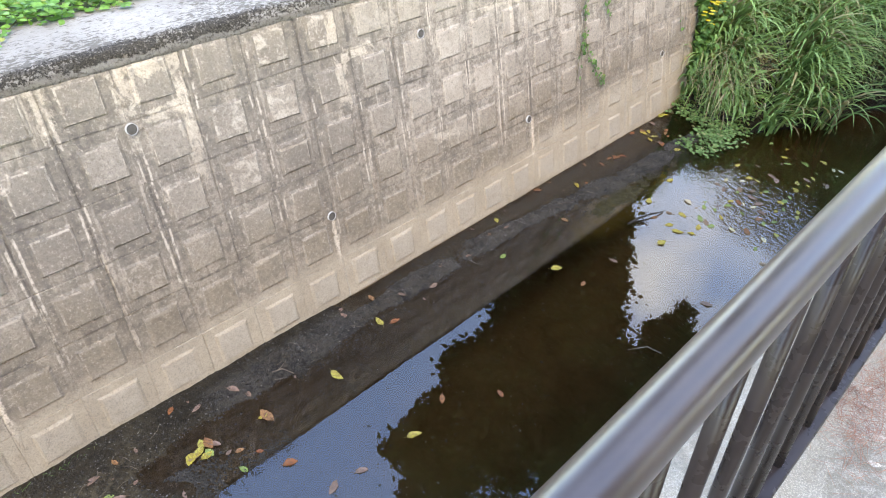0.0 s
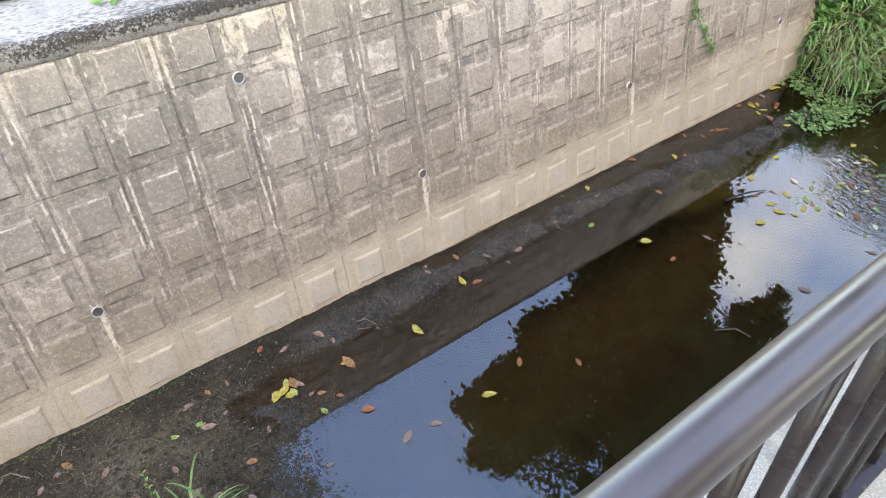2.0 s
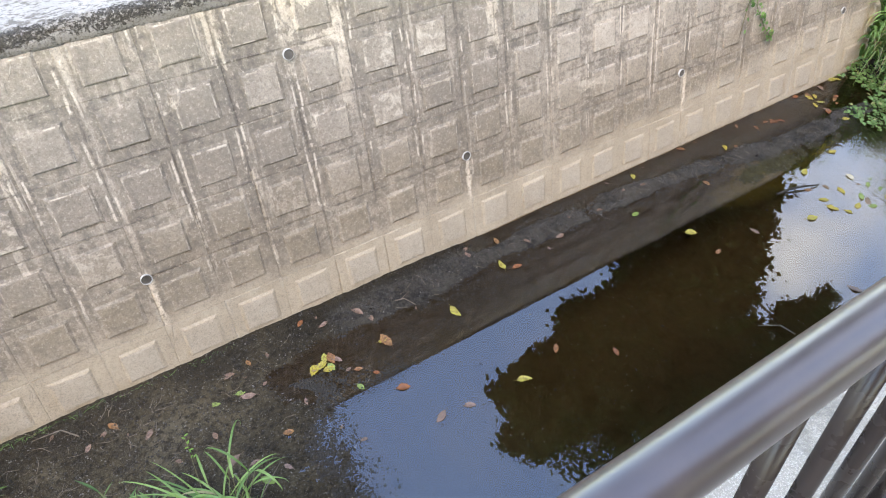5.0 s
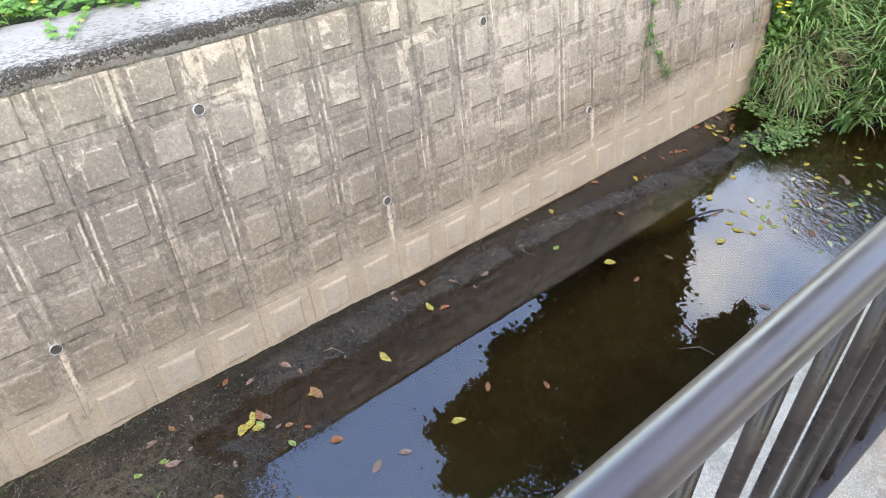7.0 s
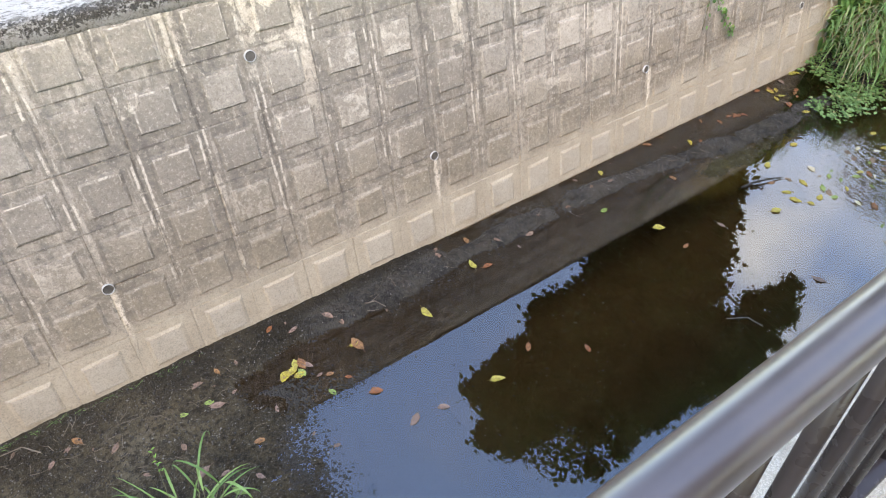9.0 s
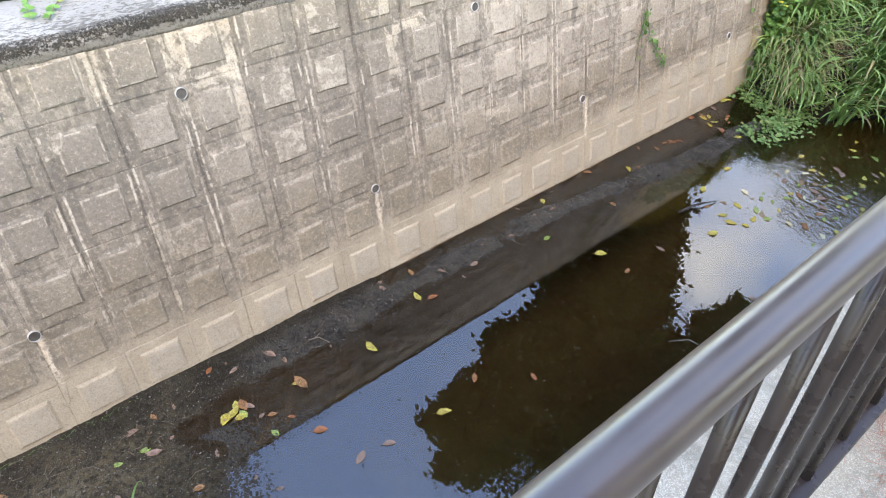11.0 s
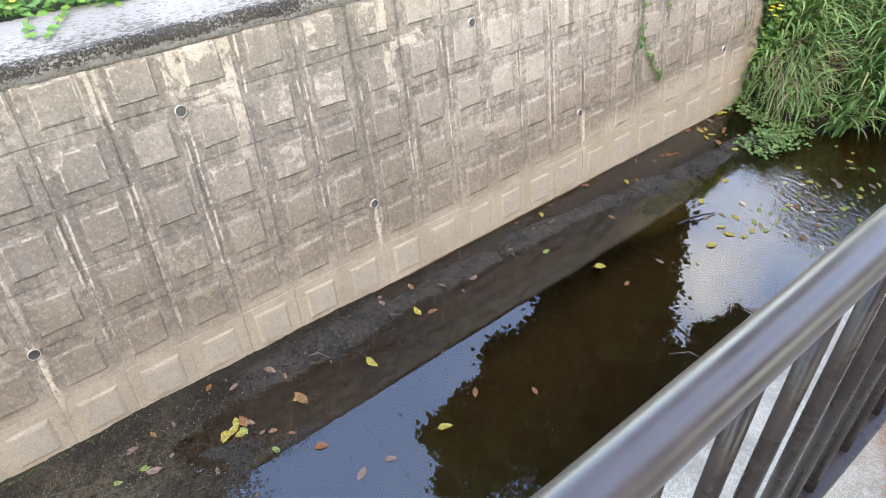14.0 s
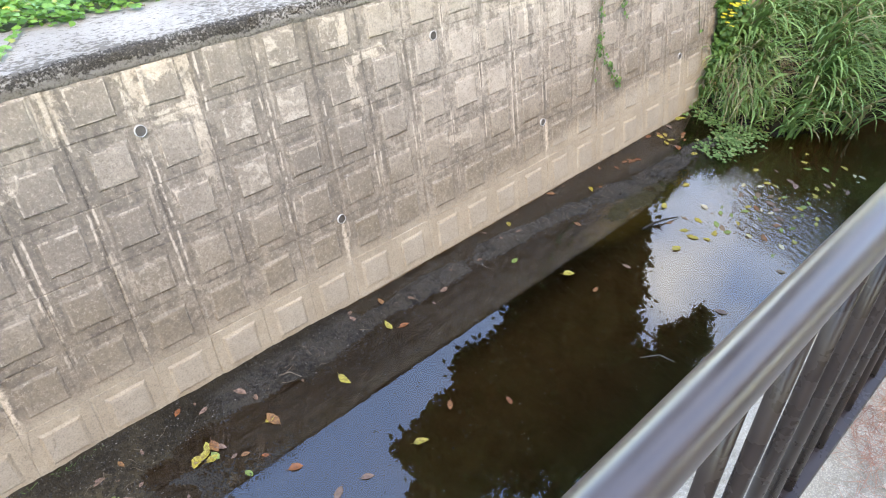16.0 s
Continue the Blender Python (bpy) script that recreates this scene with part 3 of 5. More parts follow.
def leaf(s, base, d, up, length, width, shape="lance", fold=0.15, droop=0.25, curl=0.0):
    """A leaf with a midrib fold and a drooping tip; up is its upper side."""
    d, side, n = frame_of(d, up)
    w = WIDTHS[shape]
    m = len(w) - 1
    vs, fs = [], []
    for i, k in enumerate(w):
        t = i / m
        c = Vector(base) + d * (length * t) - n * (length * droop * t * t)
        e = side * (k * width / 2)
        lift = n * (k * width * fold + curl * k * width * math.sin(6 * t))
        vs += [c - e + lift, c, c + e + lift]
        if i:
            a = 3 * (i - 1)
            fs += [(a, a + 1, a + 4, a + 3), (a + 1, a + 2, a + 5, a + 4)]
    s.add(vs, fs)


def blade(s, base, heading, length, width, rise=80, bend=70, n=6):
    """A grass blade that rises and arches over."""
    p, e = Vector(base), radians(rise)
    h = Vector((math.cos(heading), math.sin(heading), 0))
    side = Vector((-h.y, h.x, 0))
    vs, fs = [], []
    for i in range(n + 1):
        t = i / n
        k = width / 2 * (min(1, 0.45 + 2 * t) * (1 - t ** 2.2) + 0.01)
        vs += [p - side * k, p + side * k]
        if i:
            a = 2 * i - 2
            fs.append((a, a + 1, a + 3, a + 2))
        e -= radians(bend) / n * (0.4 + 1.2 * t)
        p = p + (h * math.cos(e) + Vector((0, 0, math.sin(e)))) * (length / n)
    s.add(vs, fs)
    return p


def tube(s, pts, radii, n=6, caps=True):
    """A round bar along points, with a radius at each."""
    pts = [Vector(p) for p in pts]
    vs, fs = [], []
    for i, p in enumerate(pts):
        d = (pts[min(i + 1, len(pts) - 1)] - pts[max(i - 1, 0)])
        _, a, b = frame_of(d, (0.13, 0.31, 0.94))
        r = radii[i] if isinstance(radii, (list, tuple)) else radii
        for j in range(n):
            q = 2 * math.pi * j / n
            vs.append(p + a * (r * math.cos(q)) + b * (r * math.sin(q)))
        if i:
            k = n * (i - 1)
            fs += [(k + j, k + (j + 1) % n, k + n + (j + 1) % n, k + n + j) for j in range(n)]
    if caps:
        fs.append(tuple(range(n))[::-1])
        fs.append(tuple(n * (len(pts) - 1) + j for j in range(n)))
    s.add(vs, fs)


def box(s, x0, x1, y0, y1, z0, z1, bevel=0.0):
    bm = bmesh.new()
    bmesh.ops.create_cube(bm, size=1)
    bmesh.ops.scale(bm, vec=(x1 - x0, y1 - y0, z1 - z0), verts=bm.verts)
    bmesh.ops.translate(bm, vec=((x0 + x1) / 2, (y0 + y1) / 2, (z0 + z1) / 2), verts=bm.verts)
    if bevel:
        bmesh.ops.bevel(bm, geom=bm.edges[:], offset=bevel, segments=2, affect="EDGES", profile=0.5)
    bm.verts.index_update()
    s.add([v.co.copy() for v in bm.verts], [[v.index for v in f.verts] for f in bm.faces])
    bm.free()


def sheet(s, xs, ys, height):
    """A height field over a grid of xs and ys."""
    nx = len(xs)
    s.add([(x, y, height(x, y)) for y in ys for x in xs],
          [(j * nx + i, j * nx + i + 1, j * nx + nx + i + 1, j * nx + nx + i) for j in range(len(ys) - 1) for i in range(nx - 1)])


def on_wall(u, s, out=0.0):
    """A point of the battered wall: along it, up its slope, and out of its face."""
    return Vector((u, s * math.sin(SLOPE) - out * math.cos(SLOPE), s * math.cos(SLOPE) + out * math.sin(SLOPE)))


def smooth(a, b, t):
    t = min(1, max(0, (t - a) / (b - a)))
    return t * t * (3 - 2 * t)


def fbm(x, y, scale, seed=0.0):
    p = Vector((x * scale + seed, y * scale - seed, seed * 0.37))
    return noise.noise(p) + 0.5 * noise.noise(p * 2.1) + 0.25 * noise.noise(p * 4.3)


def ridge_y(x):
    """The line of the low silt ridge that follows the wall."""
    return -0.21 - 0.27 * smooth(3.0, 6.0, x)


def bed_height(x, y):
    """Mud along the wall foot, a silt fan, the pool, and the two overgrown banks."""
    shore = -0.30 - 0.035 * max(0, x - 2.5) - 0.10 * smooth(1.2, 0.2, x) + 0.06 * fbm(x, 0, 1.1, 3)
    foot = (y - shore) * 0.07
    dry = smooth(2.5, 1.6, x)
    yr = ridge_y(x)
    gutter = -0.010 - 0.12 * max(0, yr - 0.10 - y)
    foot = dry * min(foot, 0.05) + (1 - dry) * gutter
    fan_edge = 0.52 + 0.22 * smooth(-1.2, -1.42, y) + 0.22 * math.exp(-((y + 0.6) / 0.16) ** 2) + 0.10 * fbm(0, y, 1.6, 8)
    fan = min(0.035, (fan_edge - x) * 0.032) if x < 1.4 else -1
    pond = -0.035 * math.exp(-(((x - 0.85) / 0.35) ** 2 + ((y + 0.45) / 0.14) ** 2)) - 0.030 * math.exp(-(((x + 0.72) / 0.36) ** 2 + ((y + 0.78) / 0.18) ** 2)) - 0.014 * smooth(-1.28, -1.5, y + 0.1 * fbm(x, y, 2.2, 11))
    bar = 0.035 * math.exp(-(((x - 4.7) / 0.8) ** 2 + ((y + 0.66) / 0.16) ** 2))
    h = max(min(foot, 0.05), fan, -0.13) + pond + (bar if h_low(x, y) else 0)
    wide = 0.085 + 0.035 * fbm(x, 0, 2.3, 21)
    if 0.8 < x < 6.8:
        h += smooth(0.8, 1.2, x) * smooth(6.8, 6.2, x) * (0.020 + 0.022 * fbm(x, y, 3.2, 23)) * math.exp(-((y - yr) / wide) ** 4)
    h += 0.008 * fbm(x, y, 5, 1) + 0.005 * fbm(x, y, 17, 2) + 0.005 * noise.noise(Vector((x * 31, y * 31, 4.0)))
    left = smooth(-0.95, -2.4, x + 0.12 * fbm(x, y, 2, 5)) * smooth(-2.6, -1.2, y + 0.25 * (-1.0 - x))
    h += left * (0.55 + 0.12 * fbm(x, y, 1.5, 6))
    edge = -0.92 - 0.42 * max(0, x - 6.3) + 0.12 * fbm(x, y, 1.4, 9)
    right = (0.42 * smooth(6.7, 7.7, x + 0.2 * fbm(x, y, 1.2, 4)) + 0.58 * smooth(8.2, 10.5, x)) * smooth(edge - 0.15, edge + 1.3, y)
    h += right * (1.25 + 0.15 * fbm(x, y, 1.1, 7))
    return h


def h_low(x, y):
    return 3.0 < x < 6.4


# ---- ground, canal and banks ----
def steps(*spans):
    out = []
    for a, b, d in spans:
        k = max(1, round((b - a) / d))
        out += [a + (b - a) * i / k for i in range(k)]
    return out + [spans[-1][1]]


def bank_z(x, y):
    return 1.90 + 0.035 * fbm(x, y, 0.9, 2) + 0.05 * smooth(0.9, 3, y)


s = Soup()
ys = steps((-900, -60, 210), (-60, -2.45, 9.6), (-2.45, -2.44, 0.01), (-2.44, 0.60, 0.51), (0.60, 0.62, 0.02), (0.62, 4, 0.16), (4, 60, 7), (60, 900, 210))
xs = steps((-900, -30, 145), (-30, -4, 4.3), (-4, 10, 0.4), (10, 30, 4), (30, 900, 145))


def land(x, y):
    if -2.445 < y < 0.61:
        return -0.6
    if y <= -2.445:
        return PATH_Z - 0.10
    return bank_z(x, y) if -30 < x < 30 and y < 60 else 1.9


sheet(s, xs, ys, land)
ground = tagged(part("ground", s, M_TURF), "grassy earth on both sides of the canal", "ground", kind="structure")

s = Soup()
sheet(s, steps((-30, -3.2, 2.2), (-3.2, -1.2, 0.04), (-1.2, 6.2, 0.018), (6.2, 7.2, 0.035), (7.2, 12, 0.12), (12, 30, 2)), steps((-2.44, -1.8, 0.06), (-1.8, 0.02, 0.018), (0.02, 0.52, 0.1)), bed_height)
bed = tagged(part("canal_bed", s, M_MUD), "dark wet mud and silt on the canal bed", "mud", kind="structure")

s = Soup()
sheet(s, steps((-30, 30, 3)), [-2.44, -1.2, 0.02], lambda x, y: 0.0)
water = tagged(part("water", s, M_WATER), "still dark brown canal water mirroring sky and trees", "water", kind="structure")

s = Soup()
box(s, -30, 30, -5.6, -2.45, PATH_Z - 0.14, PATH_Z, 0.01)
tagged(part("pavement", s, M_PATH, smooth=False), "pale exposed-gravel concrete path along the canal", "pavement", kind="structure")
s = Soup()
box(s, -30, 30, -2.9, -2.441, -0.5, PATH_Z - 0.145, 0.01)
tagged(part("wall_near", s, M_COPE, smooth=False), "concrete canal wall under the fence", "wall", kind="structure")

# canal wall: backing slabs with an open joint, then the blocks
wall = root("wall_far", (0, 0, 0), "weathered grey concrete block retaining wall with raised square pads", "wall", kind="structure")
TOP = 6 * PV - 0.013


def slab(u0, u1, depth0, depth1, s0=-0.25, s1=TOP + 0.01):
    sp = Soup()
    c = [on_wall(u, v, o) for o in (depth0, depth1) for v in (s0, s1) for u in (u0, u1)]
    sp.add(c, [(0, 1, 3, 2), (4, 6, 7, 5), (0, 2, 6, 4), (1, 5, 7, 3), (2, 3, 7, 6), (0, 4, 5, 1)])
    return sp


part("mortar_backing", slab(CRACK_X + 0.022, 30, -0.30, -0.004), M_WALL, wall, smooth=False)
part("mortar_backing", slab(-30, CRACK_X - 0.012, -0.30, -0.02), M_WALL, wall, smooth=False)


def block_mesh(rnd, trim=0.0):
    """A wall block: flat base with a chamfered square pad on its face."""
    g = 0.0007
    x0, x1, y0, y1 = -0.81 * PU + g + trim, 0.19 * PU - g, -0.063 + g, PV - 0.063 - g
    px0, px1, py0, py1 = -0.62 * PU, 0.0, 0.0, 0.207
    j = lambda a: rnd.uniform(-a, a)
    ring = lambda a, b, c, d, z, k: [(a + j(k), c + j(k), z), (b + j(k), c + j(k), z), (b + j(k), d + j(k), z), (a + j(k), d + j(k), z)]
    h = 0.0105 + j(0.002)
    e = 0.015
    v = ring(x0, x1, y0, y1, -0.06, 0) + ring(x0, x1, y0, y1, -0.003, 0.001) + ring(x0 + 0.005, x1 - 0.005, y0 + 0.004, y1 - 0.004, 0, 0.003)
    v += ring(px0 + j(0.008), px1 + j(0.006), py0 + j(0.006), py1 + 0.003 + j(0.005), 0.0, 0.004) + ring(px0 + e, px1 - 1.5 * e, py0 + 0.8 * e, py1 - 1.0 * e, h * 0.9, 0.003) + ring(px0 + e + 0.005, px1 - 1.5 * e - 0.005, py0 + 0.8 * e + 0.005, py1 - 1.0 * e - 0.010, h + 0.0005, 0.002)
    f = []
    for r in range(5):
        a, b = 4 * r, 4 * r + 4
        f += [(a + i, a + (i + 1) % 4, b + (i + 1) % 4, b + i) for i in range(4)]
    f.append((20, 21, 22, 23))
    me = bpy.data.meshes.new("block")
    me.from_pydata(v, [], f)
    me.update()
    me.materials.append(M_WALL)
    return me


rnd = random.Random(11)
BLOCKS = [block_mesh(rnd) for _ in range(10)]
END_BLOCKS = [block_mesh(rnd, 0.026) for _ in range(3)]
TURN = Matrix(((1, 0, 0), (0, math.sin(SLOPE), -math.cos(SLOPE)), (0, math.cos(SLOPE), math.sin(SLOPE)))).to_4x4()


def lay_block(u, v, out=0.0, kinds=BLOCKS):
    ob = new("block", rnd.choice(kinds))
    ob.parent = wall
    m = Matrix.Translation(on_wall(u + rnd.uniform(-0.004, 0.004), v, out + rnd.uniform(-0.0022, 0.0018))) @ TURN
    ob.matrix_local = m @ pose(0, 0, 0, rnd.uniform(-0.35, 0.35), rnd.uniform(-0.35, 0.35), rnd.uniform(-0.9, 0.9))


for row in range(6):
    for k in range(-3, 24):
        # the courses close up a little towards the far end
        lay_block(k * PU - 0.055 * smooth(9, 11, k) + 0.06 * smooth(15.5, 18, k), 0.050 + PV * row, kinds=END_BLOCKS if k == -3 else BLOCKS)
    for k in range(5):
        lay_block(CRACK_X - 0.088 - k * PU, 0.060 + PV * row, -0.012)

# coping on the wall top: a screed with a broken front edge over a rough mortar bed
s = Soup()
xs = steps((-30, -4, 6), (-4, 0.2, 0.05), (0.2, 4.2, 0.012), (4.2, 8, 0.05), (8, 30, 6))
prof = [(0.560, 1.850, 0), (0.466, 1.866, 0.003), (0.461, 1.880, 0.005), (0.462, 1.895, 0.006), (0.464, 1.910, 0.007), (0.467, 1.925, 0.007), (0.470, 1.938, 0.007), (0.475, 1.950, 0.007), (0.484, 1.960, 0.006),
        (0.500, 1.967, 0.005), (0.525, 1.971, 0.004), (0.57, 1.974, 0.004), (0.640, 1.977, 0.005), (0.740, 1.980, 0.006), (0.860, 1.982, 0.006), (0.960, 1.975, 0.006), (1.02, 1.94, 0.006), (1.03, 1.830, 0)]
nx = len(xs)
vs = []
for j, (y, z, k) in enumerate(prof):
    for x in xs:
        chip = 0.012 * smooth(0.25, 0.7, fbm(x, 0, 3.1, 5)) if 4 < j < 9 else 0
        vs.append((x, y + chip + k * (fbm(x, j * 0.45, 9, 4) + 0.8 * fbm(x, j * 0.9, 31, 7)), z + k * (fbm(x, y * 3, 7, 12) + 0.6 * fbm(x, j * 0.7, 27, 3))))
s.add(vs, [(j * nx + i, j * nx + i + 1, j * nx + nx + i + 1, j * nx + nx + i) for j in range(len(prof) - 1) for i in range(nx - 1)])
tagged(part("coping", s, M_COPE), "rough pale concrete coping with a dark crumbling front edge", "coping", kind="structure")


# ---- drain pipes in the wall ----
def drain_pipe(u, v):
    r0, r1 = 0.0315, 0.028
    th = root("drain_pipe", on_wall(u, v, 0.0), "short white plastic drain pipe set in the block wall", "drain pipe", "drain pipes in the wall")
    th.matrix_basis = Matrix.Translation(on_wall(u, v, 0.0)) @ TURN
    n = 20
    sp = Soup()
    prof = [(r0, -0.03), (r0, 0.012), (r0 - 0.002, 0.014), (r1 + 0.001, 0.014), (r1, 0.012), (r1, -0.012)]
    vs = [(r * math.cos(2 * math.pi * i / n), r * math.sin(2 * math.pi * i / n), z) for r, z in prof for i in range(n)]
    sp.add(vs, [(j * n + i, j * n + (i + 1) % n, j * n + n + (i + 1) % n, j * n + n + i) for j in range(5) for i in range(n)])
    part("tube", sp, M_PIPE, th)
    # dark brown disc just inside the rim
    sp = Soup()
    sp.add([(r1 * math.cos(2 * math.pi * i / n), r1 * math.sin(2 * math.pi * i / n), 0.0075) for i in range(n)], [tuple(range(n))])
    part("silted_inside", sp, M_DARK, th, "dark brown disc closing the pipe")


for u in (0.073, 2.207, 4.293, 6.451):
    drain_pipe(u, 0.652)
for u in (-0.965, 1.152, 3.197, 5.30):
    drain_pipe(u, 1.618)


# ---- fence beside the path ----
def fence():
    th = root("fence", (0, -2.80, PATH_Z), "brown painted steel pipe fence with close upright bars", "fence")

    def p3(x, y, z):
        return (x, y + 2.80, z - PATH_Z)

    ry = lambda x: -2.7409 - 0.0031 * x
    sp = Soup()
    tube(sp, [p3(x, ry(x), 2.981 + 0.0008 * x) for x in (-8, 0, 8, 16)], 0.0273, 40)
    part("top_rail", sp, M_PAINT, th)
    low = lambda x: (-2.8023 - 0.0031 * x, 1.906)
    sp = Soup()
    box(sp, -8, 16, -0.036, 0.022, -0.021, 0.021, 0.006)
    sp.v = [p3(a, low(a)[0] + b, low(a)[1] + c) for a, b, c in sp.v]
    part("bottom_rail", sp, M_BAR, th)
    lean = math.degrees(math.atan2(0.080, 1.034))
    bar = Soup()
    tube(bar, [(0, 0, 0), (0, 0, 0.52), (0, 0, 1.040)], 0.0146, 20)
    me = bar.mesh("baluster")
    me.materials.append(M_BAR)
    me.shade_smooth()
    for k in range(-40, 70):
        x = 1.398 + 0.1855 * k
        ob = new("baluster", me)
        ob.parent = th
        ob.matrix_local = Matrix.Translation(p3(x, low(x)[0], 1.926)) @ pose(0, 0, 0, -lean, 0, 0)
    post = Soup()
    box(post, -0.025, 0.025, -0.022, 0.022, 0.0, 1.12, 0.006)
    pm = post.mesh("post")
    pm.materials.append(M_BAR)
    for x in [1.398 + 0.1855 * (k + 0.5) for k in (-45, -34, -23, -12, 10, 21, 32, 43)]:
        ob = new("post", pm)
        ob.parent = th
        ob.matrix_local = Matrix.Translation(p3(x, low(x)[0] - 0.018, PATH_Z)) @ pose(0, 0, 0, -lean, 0, 0)
    return th


fence()


# ---- fallen leaves on mud and water ----
def litter_mesh(seed, length, width, shape):
    """A fallen leaf: ragged rim, wrinkled and a little curled, with its stalk."""
    r = random.Random(seed)
    sp = Soup()
    m, w = 10, WIDTHS[shape]
    curl, cup, skew = r.uniform(-0.35, 0.35), r.uniform(0.05, 0.35), r.uniform(-0.25, 0.25)
    vs, fs = [], []
    for i in range(m + 1):
        t = i / m
        q = t * (len(w) - 1)
        b = min(int(q), len(w) - 2)
        k = (w[b] + (w[b + 1] - w[b]) * (q - b)) * width / 2
        yc = skew * length * 0.3 * math.sin(math.pi * t)
        for u in (-1, -0.55, 0, 0.55, 1):
            rag = 1 + (r.uniform(-0.13, 0.10) if abs(u) == 1 else 0)
            z = 0.012 + abs(u) ** 2 * k * cup + length * curl * (t - 0.5) ** 2 * 0.6 + r.uniform(-0.012, 0.012) * length * (0.3 + abs(u))
            vs.append(((t - 0.5) * length, yc + u * k * rag, max(z, 0.004)))
        if i:
            a = 5 * (i - 1)
            fs += [(a + j, a + j + 1, a + j + 6, a + j + 5) for j in range(4)]
    sp.add(vs, fs)
    tube(sp, [(-length / 2, 0, 0.02), (-length * 0.62, 0.03, 0.02), (-length * 0.74, 0.08, 0.015)], [0.014, 0.011, 0.008], 4)
    return sp.mesh("fallen_leaf")


def drift(n, x0, x1, y0, y1, seed):
    r = random.Random(seed)
    return [(r.uniform(x0, x1), r.uniform(y0, y1)) for _ in range(n)]


def scatter_leaves(places, material, label, lo, hi, ratio, shape, seed):
    r = random.Random(seed)
    kinds = []
    for i in range(7):
        me = litter_mesh(seed * 10 + i, 1.0, r.uniform(*ratio), shape)
        me.materials.append(material)
        me.shade_smooth()
        kinds.append(me)
    for x, y in places:
        ob = new("fallen_leaf", r.choice(kinds))
        k = r.uniform(lo, hi) * r.uniform(0.6, 0.95)
        ob.scale = (k, k, k)
        ob.rotation_euler = (r.uniform(-0.06, 0.06), r.uniform(-0.06, 0.06), r.uniform(0, 6.28))
        ob.location = (x, y, max(0.001, bed_height(x, y) + 0.002))
        tagged(ob, label, "leaf", "fallen leaves in the canal")


ORANGE_PLACES = [(0.8, -0.08), (0.95, -0.57), (1.03, -0.65), (1.11, -0.83), (0.41, -0.19), (2.06, -1.09), (2.36, -1.31), (2.29, -0.4), (2.32, -0.12), (4.15, -0.47), (3.61, -1.05), (5.42, -0.22), (5.28, -0.16), (-0.38, -0.21), (0.42, -0.74)]
scatter_leaves(ORANGE_PLACES, F_ORANGE, "orange-brown fallen leaf lying in the canal", 0.07, 0.1, (0.42, 0.6), "oval", 1)
YELLOW_PLACES = [(1.18, -0.46), (0.77, -0.43), (1.75, -1.17), (2.21, -0.33), (3.7, -0.1), (3.6, -0.81), (5.91, -0.22), (5.97, -0.11), (6.49, -0.05), (4.65, -0.23), (1.7, -0.51)]
scatter_leaves(YELLOW_PLACES, F_YELLOW, "yellow fallen leaf floating on the water", 0.08, 0.12, (0.45, 0.65), "heart", 2)
PALE_PLACES = [(0.92, -0.16), (0.87, -0.44), (0.71, -0.45), (0.59, -0.61), (0.32, -0.4), (0.28, -0.21), (1.19, -1.11), (1.37, -1.14), (2.49, -0.25), (1.15, -0.19), (3.67, -0.23), (4.02, -1.05), (3.49, -0.2), (4.13, -1.8), (0.29, -0.37), (0.75, -1.0), (-0.44, -0.23), (-0.23, -0.36), (0.27, -0.22), (0.1, -0.76), (0.33, -0.93), (0.19, -0.82)]
scatter_leaves(PALE_PLACES, F_PALE, "faded pinkish-brown fallen leaf lying wet", 0.07, 0.11, (0.38, 0.55), "oval", 3)
GREEN_PLACES = [(0.82, -0.47), (0.9, -0.69), (0.29, -0.36), (3.39, -0.44), (0.14, -0.36), (0.21, -0.95)]
scatter_leaves(GREEN_PLACES, F_GREEN, "green fallen leaf lying on mud and water", 0.08, 0.11, (0.45, 0.6), "oval", 4)
# the raft of leaves that the breeze has pushed together
RAFT_YELLOW = [(6.03, -1.23), (6.05, -1.3), (6.32, -1.58), (6.2, -1.61), (6.9, -1.6), (6.17, -1.05), (5.85, -1.78), (4.96, -0.8), (5.0, -1.11), (4.78, -1.1), (4.95, -1.29), (4.76, -1.2), (5.37, -1.79), (5.41, -0.75), (5.96, -0.51), (6.04, -0.13), (6.46, -0.03), (6.82, -0.02), (6.86, -1.25), (6.0, -0.22), (4.82, -1.29), (4.52, -1.19)]
scatter_leaves(RAFT_YELLOW, F_YELLOW, "yellow fallen leaf floating on the water", .075, .12, (0.40, 0.62), "heart", 5)
RAFT_PALE = [(6.24, -1.36), (5.67, -1.16), (5.7, -1.49), (5.59, -1.56), (6.45, -1.62), (6.2, -1.42), (5.75, -1.4), (6.49, -1.79), (6.22, -0.06), (5.94, -0.33)]
scatter_leaves(RAFT_PALE, F_PALE, "faded pinkish-brown fallen leaf lying wet", .09, .14, (0.38, 0.6), "oval", 6)
RAFT_GREEN = [(5.72, -1.27), (5.94, -1.44), (6.02, -1.63), (5.44, -1.45), (5.44, -1.65), (5.26, -1.18), (5.3, -1.26), (5.92, -1.63), (5.54, -1.7)]
scatter_leaves(RAFT_GREEN, F_GREEN, "green fallen leaf lying on mud and water", .08, .12, (0.4, 0.6), "oval", 7)
RAFT_ORANGE = [(5.58, -1.35), (5.48, -1.59), (5.22, -1.59), (4.78, -0.96), (5.21, -1.62), (6.0, -0.09), (5.93, -0.35), (5.87, -0.04)]
scatter_leaves(RAFT_ORANGE, F_ORANGE, "orange-brown fallen leaf lying in the canal", .08, .12, (0.42, 0.6), "oval", 11)
